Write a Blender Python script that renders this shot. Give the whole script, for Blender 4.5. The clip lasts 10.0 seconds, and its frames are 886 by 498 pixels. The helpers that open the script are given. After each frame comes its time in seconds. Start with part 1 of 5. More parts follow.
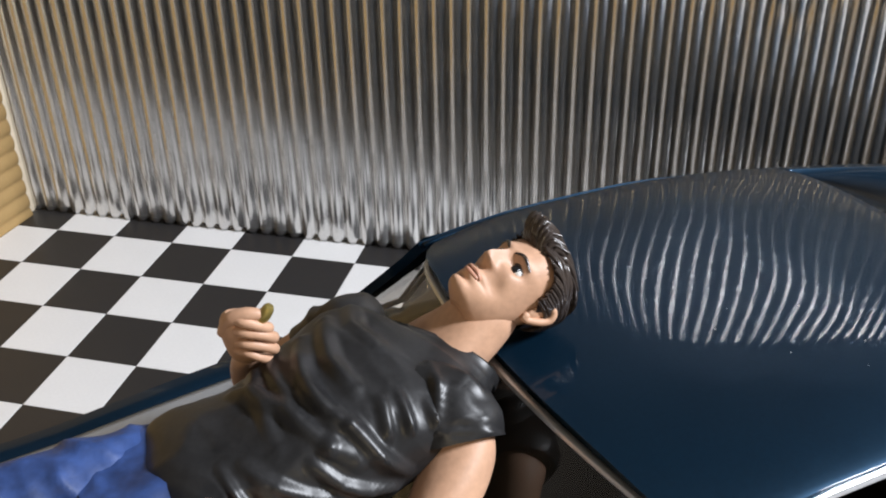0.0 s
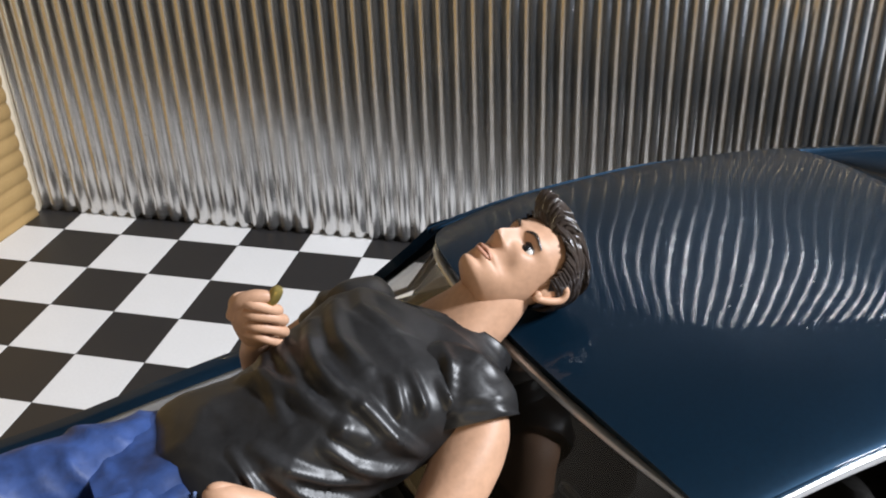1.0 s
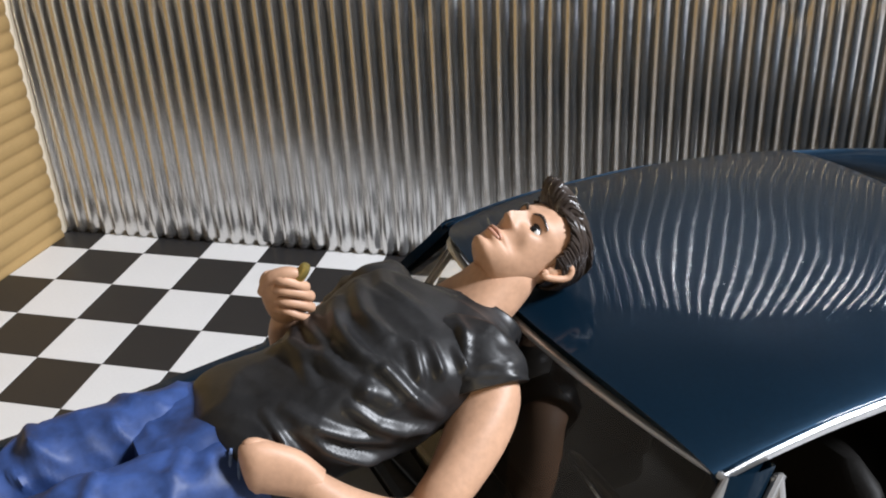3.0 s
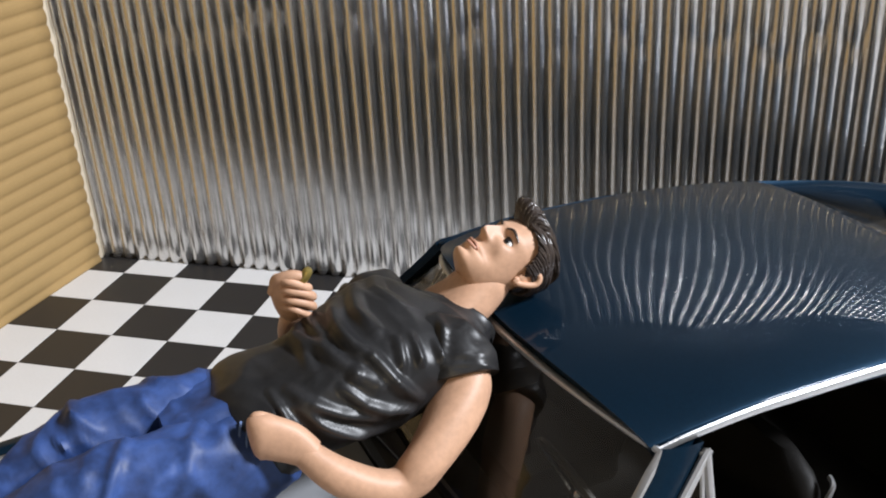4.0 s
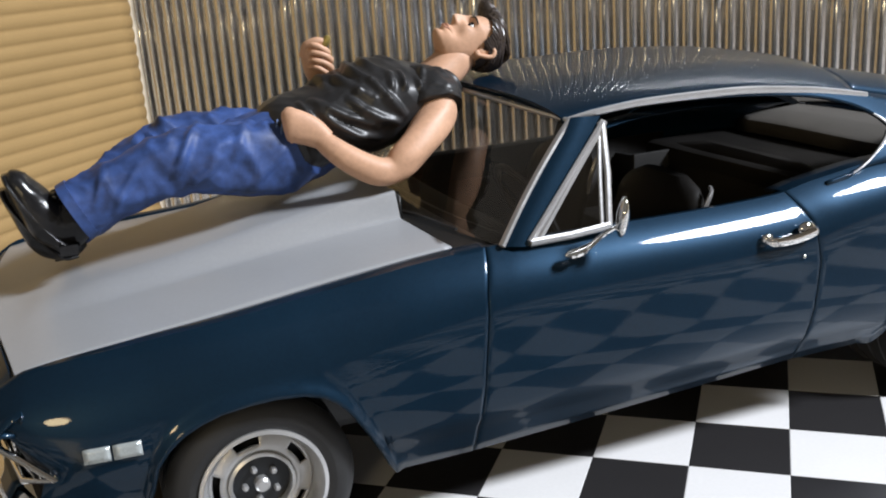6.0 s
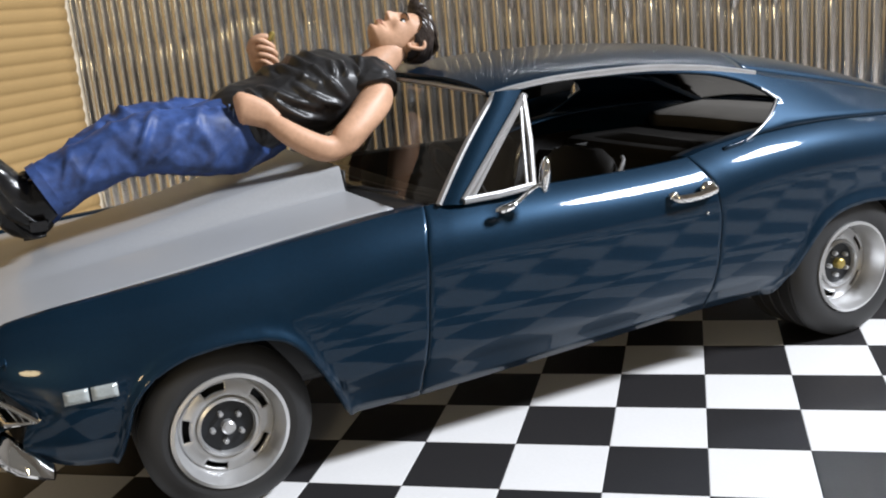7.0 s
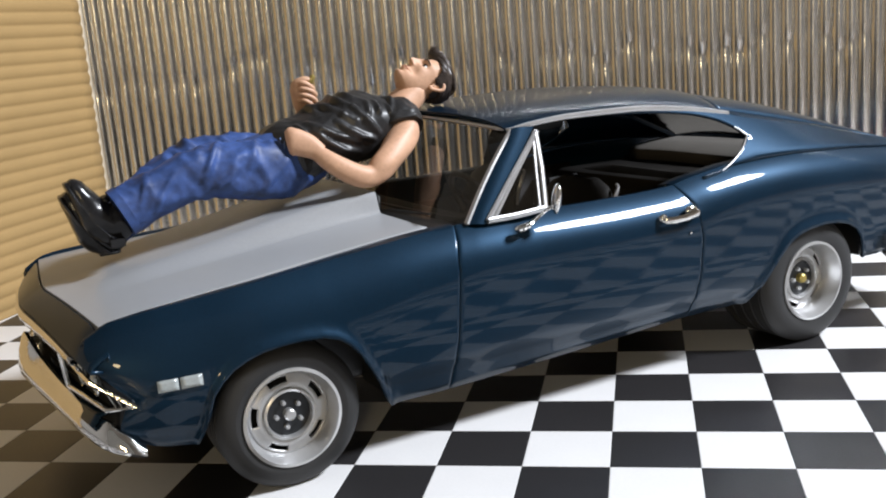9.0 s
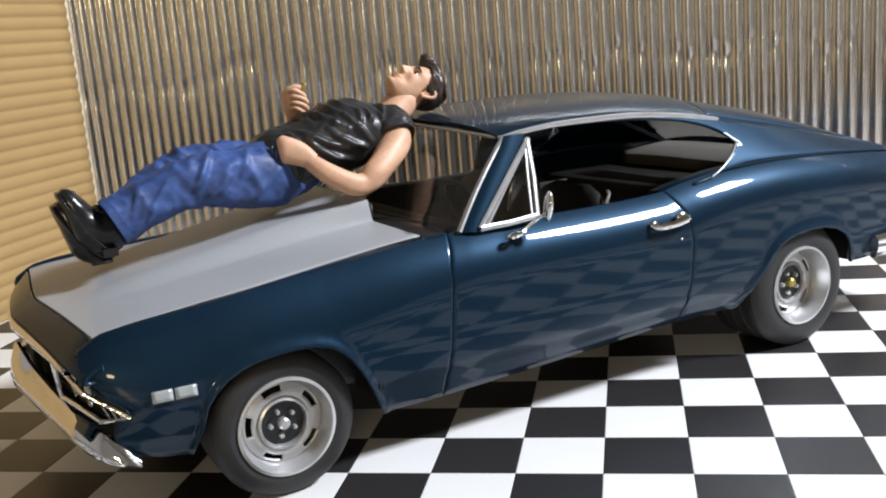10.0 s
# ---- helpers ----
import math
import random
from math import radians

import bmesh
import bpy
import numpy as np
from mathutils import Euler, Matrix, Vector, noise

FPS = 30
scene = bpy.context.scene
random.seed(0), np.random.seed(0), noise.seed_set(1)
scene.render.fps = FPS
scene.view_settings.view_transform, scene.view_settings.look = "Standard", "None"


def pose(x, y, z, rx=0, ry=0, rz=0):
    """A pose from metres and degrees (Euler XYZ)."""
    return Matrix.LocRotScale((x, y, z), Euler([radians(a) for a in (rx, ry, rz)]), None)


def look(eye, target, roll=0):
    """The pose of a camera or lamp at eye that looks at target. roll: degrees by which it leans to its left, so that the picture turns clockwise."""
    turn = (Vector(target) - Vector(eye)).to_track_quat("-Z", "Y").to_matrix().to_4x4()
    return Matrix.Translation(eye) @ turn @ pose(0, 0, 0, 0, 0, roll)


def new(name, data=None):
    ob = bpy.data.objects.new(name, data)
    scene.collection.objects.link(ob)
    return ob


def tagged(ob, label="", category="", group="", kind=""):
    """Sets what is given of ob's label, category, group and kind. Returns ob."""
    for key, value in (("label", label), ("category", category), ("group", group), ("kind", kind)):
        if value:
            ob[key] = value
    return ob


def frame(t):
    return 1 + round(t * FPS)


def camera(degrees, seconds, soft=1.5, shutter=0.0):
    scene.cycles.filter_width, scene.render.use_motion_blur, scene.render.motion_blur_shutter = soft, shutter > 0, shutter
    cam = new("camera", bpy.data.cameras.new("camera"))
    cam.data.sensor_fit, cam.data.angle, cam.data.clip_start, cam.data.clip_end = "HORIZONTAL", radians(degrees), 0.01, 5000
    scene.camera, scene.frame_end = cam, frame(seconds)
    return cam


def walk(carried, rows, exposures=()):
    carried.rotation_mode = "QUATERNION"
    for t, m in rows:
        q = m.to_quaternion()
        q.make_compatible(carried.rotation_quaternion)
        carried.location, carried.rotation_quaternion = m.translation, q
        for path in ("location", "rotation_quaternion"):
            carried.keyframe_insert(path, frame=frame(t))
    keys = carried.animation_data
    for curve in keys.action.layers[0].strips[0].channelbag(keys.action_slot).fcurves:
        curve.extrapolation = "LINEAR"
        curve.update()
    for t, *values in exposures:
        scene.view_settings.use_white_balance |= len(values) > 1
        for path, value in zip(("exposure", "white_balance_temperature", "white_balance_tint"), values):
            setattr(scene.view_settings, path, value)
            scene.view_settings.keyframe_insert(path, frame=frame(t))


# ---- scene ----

U = 0.01  # the numbers below are in centimetres: a 1:25 model on a table


def cm(x, y, z):
    return Vector((x, y, z)) * U


# ---- camera ----
cam = camera(47.9, 10.0, soft=2.0)
ROWS = [
    (0, -0.834, -4.263, 11.014, 14.12, -30.96, -1.21),
    (0.5, -0.890, -4.267, 10.937, 14.36, -30.81, -1.73),
    (1, -0.875, -4.286, 10.793, 14.49, -30.84, -2.34),
    (1.5, -0.854, -4.331, 10.756, 14.61, -30.89, -2.63),
    (2, -0.868, -4.415, 10.861, 14.67, -30.33, -2.47),
    (2.5, -0.861, -4.463, 10.719, 14.88, -29.64, -2.89),
    (2.7, -0.790, -4.640, 10.640, 15.02, -29.07, -3.15),
    (3.8, -0.342, -6.454, 10.987, 15.41, -26.94, -2.44),
    (4, 0.148, -6.488, 11.039, 16.86, -25.96, -3.30),
    (4.5, 0.734, -7.820, 10.587, 18.15, -24.19, -3.89),
    (5, 1.693, -9.104, 9.376, 20.74, -20.71, -2.57),
    (5.5, 1.987, -10.498, 8.611, 21.27, -19.07, -3.79),
    (5.7, 2.209, -11.058, 8.143, 20.30, -18.47, -3.71),
    (6.8, 2.570, -13.353, 6.695, 15.65, -14.36, -5.59),
    (7, 2.687, -13.565, 6.631, 14.62, -14.30, -5.17),
    (7.5, 2.542, -14.515, 6.704, 13.34, -13.42, -5.58),
    (8, 2.491, -15.140, 6.602, 12.29, -13.28, -5.11),
    (8.5, 2.071, -15.648, 6.507, 12.15, -12.11, -5.10),
    (9, 2.091, -16.155, 6.955, 11.84, -12.48, -4.61),
    (9.5, 2.575, -16.237, 7.179, 12.07, -12.41, -5.15),
    (10, 2.009, -16.193, 7.118, 11.07, -12.58, -4.70),
]


def aim(x, y, z, yaw, pitch, roll):
    a, b = radians(yaw), radians(pitch)
    eye = Vector((x, y, z))
    ahead = Vector((-math.sin(a) * math.cos(b), math.cos(a) * math.cos(b), math.sin(b)))
    return look(eye * U, (eye + ahead * 10) * U, roll)


walk(cam, [(t, aim(*row)) for t, *row in ROWS], [(0, 0.0), (5.5, 0.0), (7, 0.08), (9, 0.12), (10, 0.17)])

# ---- light: one desk lamp above the right-hand side, a dim room round it, open behind the camera ----
world = bpy.data.worlds.new("room")
scene.world = world
world.use_nodes = True
world.node_tree.nodes["Background"].inputs["Color"].default_value = (1.0, 0.96, 0.90, 1)
world.node_tree.nodes["Background"].inputs["Strength"].default_value = 0.16

lamp_data = bpy.data.lights.new("desk_lamp_light", "AREA")
lamp_data.shape, lamp_data.size, lamp_data.energy = "DISK", 13 * U, 7.5
lamp_data.color = (0.94, 0.985, 1.07)
lamp = new("desk_lamp_light", lamp_data)
lamp.matrix_world = look(cm(47.5, 4.2, 45), cm(0, 2, 2))

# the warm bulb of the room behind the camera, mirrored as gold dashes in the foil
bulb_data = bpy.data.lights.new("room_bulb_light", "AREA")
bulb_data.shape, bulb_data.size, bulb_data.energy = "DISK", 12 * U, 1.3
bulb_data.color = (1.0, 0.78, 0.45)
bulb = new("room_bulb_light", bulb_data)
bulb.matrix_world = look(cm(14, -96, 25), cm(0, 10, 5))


# ---- materials ----
def surface(name, col, rough=0.5, metal=0.0, coat=0.0, var=0.12, size=1.0, bump=0.0, fine=0.08, rvar=0.1, spec=0.5, clear=0.07):
    """A painted or bare surface: two scales of noise (size and fine, in cm) vary colour, gloss and relief."""
    m = bpy.data.materials.new(name)
    m.use_nodes = True
    nt = m.node_tree
    bsdf = nt.nodes["Principled BSDF"]
    co = nt.nodes.new("ShaderNodeTexCoord")
    big, small = nt.nodes.new("ShaderNodeTexNoise"), nt.nodes.new("ShaderNodeTexNoise")
    big.inputs["Scale"].default_value, small.inputs["Scale"].default_value = 1 / (size * U), 1 / (fine * U)
    big.inputs["Detail"].default_value, small.inputs["Detail"].default_value = 4, 3
    nt.links.new(co.outputs["Object"], big.inputs["Vector"])
    nt.links.new(co.outputs["Object"], small.inputs["Vector"])
    mixn = nt.nodes.new("ShaderNodeMath")
    mixn.operation = "MULTIPLY_ADD"
    nt.links.new(small.outputs["Fac"], mixn.inputs[0])
    mixn.inputs[1].default_value = 0.4
    scaled = nt.nodes.new("ShaderNodeMath")
    scaled.operation = "MULTIPLY"
    nt.links.new(big.outputs["Fac"], scaled.inputs[0])
    scaled.inputs[1].default_value = 0.6
    nt.links.new(scaled.outputs[0], mixn.inputs[2])
    ramp = nt.nodes.new("ShaderNodeMapRange")
    ramp.inputs["From Min"].default_value, ramp.inputs["From Max"].default_value = 0.3, 0.7
    ramp.inputs["To Min"].default_value, ramp.inputs["To Max"].default_value = 1 - var, 1 + var
    nt.links.new(mixn.outputs[0], ramp.inputs["Value"])
    mul = nt.nodes.new("ShaderNodeVectorMath")
    mul.operation = "SCALE"
    mul.inputs[0].default_value = col
    nt.links.new(ramp.outputs[0], mul.inputs["Scale"])
    nt.links.new(mul.outputs[0], bsdf.inputs["Base Color"])
    rr = nt.nodes.new("ShaderNodeMapRange")
    rr.inputs["From Min"].default_value, rr.inputs["From Max"].default_value = 0.3, 0.7
    rr.inputs["To Min"].default_value, rr.inputs["To Max"].default_value = max(rough * (1 - rvar), 0.01), min(rough * (1 + rvar), 1)
    nt.links.new(mixn.outputs[0], rr.inputs["Value"])
    nt.links.new(rr.outputs[0], bsdf.inputs["Roughness"])
    bsdf.inputs["Metallic"].default_value = metal
    bsdf.inputs["Coat Weight"].default_value = coat
    bsdf.inputs["Coat Roughness"].default_value = clear
    bsdf.inputs["Specular IOR Level"].default_value = spec
    if bump:
        b = nt.nodes.new("ShaderNodeBump")
        b.inputs["Strength"].default_value = 1.0
        b.inputs["Distance"].default_value = bump * U
        nt.links.new(mixn.outputs[0], b.inputs["Height"])
        nt.links.new(b.outputs[0], bsdf.inputs["Normal"])
        if coat:
            nt.links.new(b.outputs[0], bsdf.inputs["Coat Normal"])
    return m


def glass(name, tint, rough=0.02, index=1.5, haze=0.03):
    """Thin clear plastic: part see-through, part glossy, with a brown veil painted in for reflections."""
    m = bpy.data.materials.new(name)
    m.use_nodes = True
    nt = m.node_tree
    out = nt.nodes["Material Output"]
    nt.nodes.remove(nt.nodes["Principled BSDF"])
    clear, shine, mixer = nt.nodes.new("ShaderNodeBsdfTransparent"), nt.nodes.new("ShaderNodeBsdfGlossy"), nt.nodes.new("ShaderNodeMixShader")
    fres = nt.nodes.new("ShaderNodeFresnel")
    fres.inputs["IOR"].default_value = index
    clear.inputs["Color"].default_value = (*tint, 1)
    shine.inputs["Roughness"].default_value = rough
    co, wob, b = nt.nodes.new("ShaderNodeTexCoord"), nt.nodes.new("ShaderNodeTexNoise"), nt.nodes.new("ShaderNodeBump")
    wob.inputs["Scale"].default_value = 1 / (0.9 * U)
    b.inputs["Distance"].default_value = 0.02 * U
    nt.links.new(co.outputs["Object"], wob.inputs["Vector"])
    nt.links.new(wob.outputs["Fac"], b.inputs["Height"])
    nt.links.new(b.outputs[0], shine.inputs["Normal"])
    nt.links.new(fres.outputs[0], mixer.inputs[0])
    nt.links.new(clear.outputs[0], mixer.inputs[1])
    nt.links.new(shine.outputs[0], mixer.inputs[2])
    # a little diffuse brown stands in for the brown card mirrored in the windscreen
    dust, film = nt.nodes.new("ShaderNodeBsdfDiffuse"), nt.nodes.new("ShaderNodeMixShader")
    dust.inputs["Color"].default_value = (0.42, 0.34, 0.24, 1)
    film.inputs[0].default_value = haze
    nt.links.new(mixer.outputs[0], film.inputs[1])
    nt.links.new(dust.outputs[0], film.inputs[2])
    nt.links.new(film.outputs[0], out.inputs["Surface"])
    return m


PAINT = surface("blue_paint", (0.0040, 0.0182, 0.0370), 0.40, 0.48, 0.42, var=0.18, size=2.5, fine=0.045, bump=0.0006, spec=0.1, clear=0.036)
GREY = surface("grey_paint", (0.30, 0.31, 0.325), 0.38, 0.0, 0.15, var=0.06, size=2.0, fine=0.05, bump=0.001)
CHROME = surface("chrome", (0.80, 0.79, 0.77), 0.08, 1.0, var=0.05, size=0.6, fine=0.06, bump=0.004)
FOILTRIM = surface("foil_trim", (0.54, 0.54, 0.545), 0.32, 0.75, var=0.06, size=0.4, fine=0.05, bump=0.006)
STEEL = surface("silver_wheel_paint", (0.54, 0.54, 0.54), 0.36, 0.7, var=0.06, size=0.5, fine=0.03)
BLACK = surface("black_satin", (0.012, 0.012, 0.012), 0.45, var=0.3, size=0.8, fine=0.05)
INTERIOR = surface("black_interior", (0.010, 0.0092, 0.0085), 0.55, var=0.3, size=0.7, fine=0.04, bump=0.004, spec=0.15)
RUBBER = surface("tyre_rubber", (0.016, 0.016, 0.0165), 0.6, var=0.25, size=0.8, fine=0.04, bump=0.004)
HUB = surface("dark_hub", (0.02, 0.022, 0.025), 0.35, 0.3, var=0.3, size=0.3, fine=0.03)
LENS = surface("clear_lens", (0.42, 0.46, 0.46), 0.2, 0.3, 0.5, var=0.15, size=0.2, fine=0.03, bump=0.008)
AMBER = surface("brass_cap", (0.35, 0.27, 0.08), 0.35, 0.6, var=0.2, size=0.2, fine=0.03)
RED = surface("red_lens", (0.3, 0.015, 0.01), 0.2, 0.0, 0.6, var=0.1, size=0.3, fine=0.03)
GLASS = glass("windscreen_plastic", (0.84, 0.79, 0.72), 0.03, 1.7, 0.02)
DARKGLASS = glass("near_black_plastic", (0.10, 0.10, 0.10), 0.05, 1.5, 0.01)
VENTGLASS = glass("side_plastic", (0.70, 0.71, 0.73), 0.06, 1.45, 0.012)
FOIL = surface("silver_foil", (0.70, 0.69, 0.675), 0.215, 0.94, var=0.05, size=4.0, fine=0.5, bump=0.004, rvar=0.15)
CARD = surface("brown_card", (0.34, 0.222, 0.092), 0.75, var=0.08, size=2.0, fine=0.05, bump=0.006, spec=0.25)
CARDEDGE = surface("pale_card_edge", (0.62, 0.53, 0.40), 0.8, var=0.12, size=0.5, fine=0.05, bump=0.01, spec=0.2)
PLASTER = surface("room_plaster", (0.74, 0.72, 0.69), 0.9, var=0.05, size=20.0, fine=0.5, spec=0.2)
SHELF = surface("dusty_shelf", (0.07, 0.064, 0.056), 0.7, var=0.15, size=0.8, fine=0.06, bump=0.01)
TABLE = surface("table_board", (0.20, 0.14, 0.09), 0.6, var=0.15, size=6.0, fine=0.3)


def tile_paper(name, col):
    m = surface(name, col, 0.34, var=0.05, size=3.0, fine=0.06, bump=0.0006, rvar=0.2)
    return m


WHITE_TILE = tile_paper("white_print", (0.73, 0.725, 0.72))
BLACK_TILE = tile_paper("black_print", (0.022, 0.021, 0.022))
SKIN = surface("painted_skin", (0.57, 0.335, 0.215), 0.52, var=0.15, size=0.5, fine=0.06, bump=0.006)
SHIRT = surface("black_shirt_paint", (0.016, 0.016, 0.017), 0.41, var=0.4, size=0.30, fine=0.05, bump=0.003)
JEANS = surface("blue_jeans_paint", (0.027, 0.060, 0.190), 0.55, var=0.60, size=0.45, fine=0.13, bump=0.012)
HAIR = surface("dark_hair_paint", (0.045, 0.034, 0.029), 0.22, var=0.3, size=0.3, fine=0.04, bump=0.006)
SHOE = surface("black_shoe_paint", (0.010, 0.010, 0.011), 0.24, var=0.3, size=0.3, fine=0.05, bump=0.008)
EYEWHITE = surface("eye_white", (0.7, 0.68, 0.64), 0.3, var=0.03)
SEAM = surface("worn_seam_paint", (0.11, 0.17, 0.34), 0.6, var=0.3, size=0.2, fine=0.05)
LIP = surface("lip_paint", (0.52, 0.26, 0.175), 0.45, var=0.08, size=0.3)


# ---- mesh helpers (centimetres) ----
SAG = [0.0]  # the body sits a little low on one side
TUCK = [0.0]  # and the cabin leans a little in on that side
SKEW = [0.0]  # and the nose was glued on slightly askew


def link(name, bm, mats, parent=None, label="", angle=38, thick=0.0, smooth=True):
    bmesh.ops.remove_doubles(bm, verts=bm.verts, dist=1e-5)
    for v in bm.verts:
        if v.co.y > 0:
            v.co.y *= 1 - TUCK[0] * max(0.0, min(1.0, (v.co.z - 3.7) / 1.3))
            v.co.z -= SAG[0] * v.co.y ** 2
            askew = SKEW[0] * max(0.0, min(1.0, (0.5 - v.co.x) / 3)) * v.co.y / 3.3
            v.co.x -= 0.20 * askew
            v.co.z += 0.17 * askew
    bm.transform(Matrix.Scale(U, 4))
    mesh = bpy.data.meshes.new(name)
    for f in bm.faces:
        f.smooth = smooth
    bm.to_mesh(mesh)
    bm.free()
    for m in mats if isinstance(mats, (list, tuple)) else [mats]:
        mesh.materials.append(m)
    if smooth:
        mesh.set_sharp_from_angle(angle=radians(angle))
    ob = new(name, mesh)
    if parent:
        ob.parent = parent
    if thick:
        mod = ob.modifiers.new("thickness", "SOLIDIFY")
        mod.thickness, mod.offset = thick * U, -1
    if label:
        tagged(ob, label)
    return ob


def part(name, bm, material, parent, label="", **more):
    return link(name, bm, material, parent, label, **more)


def sheet(bm, rows, mat=0, loop=False, flip=False):
    """A skin over rows of points, all of the same length."""
    vs = [[bm.verts.new(p) for p in r] for r in rows]
    for a, b in zip(vs, vs[1:]):
        n = len(a)
        for i in range(n if loop else n - 1):
            q = [a[i], a[(i + 1) % n], b[(i + 1) % n], b[i]]
            f = bm.faces.new(q[::-1] if flip else q)
            f.material_index = mat
    return vs


def cap(bm, ring, mat=0):
    f = bm.faces.new(ring)
    f.material_index = mat


def tab(x, table):
    """A smooth curve through a table of (x, y)."""
    xs, ys = [p[0] for p in table], [p[1] for p in table]
    if x <= xs[0]:
        return ys[0]
    if x >= xs[-1]:
        return ys[-1]
    i = max(k for k in range(len(xs) - 1) if xs[k] <= x)
    h = xs[i + 1] - xs[i]
    d = [(ys[k + 1] - ys[k]) / (xs[k + 1] - xs[k]) for k in range(len(xs) - 1)]

    def slope(k):
        if k == 0:
            return d[0]
        if k == len(xs) - 1:
            return d[-1]
        return 0.0 if d[k - 1] * d[k] <= 0 else 2 * d[k - 1] * d[k] / (d[k - 1] + d[k])

    u = (x - xs[i]) / h
    return (ys[i] * (1 + 2 * u) * (1 - u) ** 2 + slope(i) * h * u * (1 - u) ** 2 + ys[i + 1] * u * u * (3 - 2 * u) + slope(i + 1) * h * u * u * (u - 1))


def spread(a, b, n):
    return [a + (b - a) * i / (n - 1) for i in range(n)]


def tube(bm, pts, radii, n=10, mat=0, flat=1.0, up=(0, 0, 1), closed=True):
    """A round or flattened bar along points; radii one per point or one for all."""
    pts = [Vector(p) for p in pts]
    if not isinstance(radii, (list, tuple)):
        radii = [radii] * len(pts)
    rings = []
    for i, p in enumerate(pts):
        d = (pts[min(i + 1, len(pts) - 1)] - pts[max(i - 1, 0)]).normalized()
        side = d.cross(Vector(up))
        if side.length < 1e-4:
            side = d.cross(Vector((1, 0, 0)))
        side.normalize()
        over = side.cross(d).normalized()
        rings.append([p + side * radii[i] * math.cos(a) + over * radii[i] * flat * math.sin(a) for a in (2 * math.pi * k / n for k in range(n))])
    vs = sheet(bm, rings, mat, loop=True)
    if closed:
        cap(bm, vs[0][::-1], mat)
        cap(bm, vs[-1], mat)
    return vs


def curve_pts(pts, per=6):
    """Points along a smooth curve through pts."""
    pts = [Vector(p) for p in pts]
    out = []
    for i in range(len(pts) - 1):
        p0, p1, p2, p3 = pts[max(i - 1, 0)], pts[i], pts[i + 1], pts[min(i + 2, len(pts) - 1)]
        for k in range(per):
            u = k / per
            out.append(0.5 * (2 * p1 + (p2 - p0) * u + (2 * p0 - 5 * p1 + 4 * p2 - p3) * u * u + (3 * p1 - p0 - 3 * p2 + p3) * u**3))
    return out + [pts[-1]]


def box(bm, x0, x1, y0, y1, z0, z1, bevel=0.0, mat=0):
    made = bmesh.ops.create_cube(bm, size=1.0, matrix=Matrix.Translation(((x0 + x1) / 2, (y0 + y1) / 2, (z0 + z1) / 2)) @ Matrix.Diagonal((abs(x1 - x0), abs(y1 - y0), abs(z1 - z0), 1)))
    faces = {f for v in made["verts"] for f in v.link_faces}
    for f in faces:
        f.material_index = mat
    if bevel:
        bmesh.ops.bevel(bm, geom=list({e for v in made["verts"] for e in v.link_edges}), offset=bevel, segments=2, affect="EDGES", profile=0.5)


def ball(bm, centre, radii, mat=0, turn=None, u=14, v=9):
    m = Matrix.Translation(centre) @ (turn or Matrix()) @ Matrix.Diagonal((*radii, 1))
    made = bmesh.ops.create_uvsphere(bm, u_segments=u, v_segments=v, radius=1.0, matrix=m)
    for f in {f for w in made["verts"] for f in w.link_faces}:
        f.material_index = mat


def spin(bm, profile, centre, n=48, mat=0, axis_sign=-1):
    """A lathe round the axle: profile of (radius, outward distance) from the wheel's face plane."""
    rings = []
    for r, o in profile:
        rings.append([(centre[0] + r * math.cos(a), centre[1] + axis_sign * o, centre[2] + r * math.sin(a)) for a in (2 * math.pi * k / n for k in range(n))])
    return sheet(bm, rings, mat, loop=True, flip=axis_sign > 0)


# ---- the setting ----
TILE = 1.4
WALL_Y = 13.45
CORNER_X = -15.0


def back_wall():
    bm = bmesh.new()
    pitch, depth, xs = 0.335, 0.10, []
    x = CORNER_X - 1.0
    while x < 30:
        xs.append(x)
        x += pitch / 10
    rows = []
    for z in spread(0.0, 13.4, 90):
        wob = []
        for xx in xs:
            flute = round((xx - CORNER_X) / pitch)
            high, deep = 5.9 + 1.1 * noise.noise((flute * 0.37, 1.7, 4.1)), max(0.0, 0.35 + noise.noise((flute * 0.83, 6.2, 2.4)))
            dent = 0.045 * deep * math.exp(-(((z - high) / 0.22) ** 2))
            wob.append(0.03 * noise.noise((xx * 0.3, z * 0.13, 3.0)) + 0.010 * noise.noise((xx * 1.6, z * 0.45, 9.0)) + 0.003 * noise.noise((xx * 2.9, z * 1.6, 5.0)) + dent)
        rows.append([(xx, WALL_Y + 0.02 - depth * (0.5 + 0.5 * math.cos(2 * math.pi * (xx - CORNER_X) / pitch)) ** 0.9 + wob[i], z) for i, xx in enumerate(xs)])
    sheet(bm, rows)
    ob = link("wall_back", bm, FOIL, thick=-0.06, angle=80)
    return tagged(ob, "silver metallic corrugated card wall with upright flutes", "wall", kind="structure")


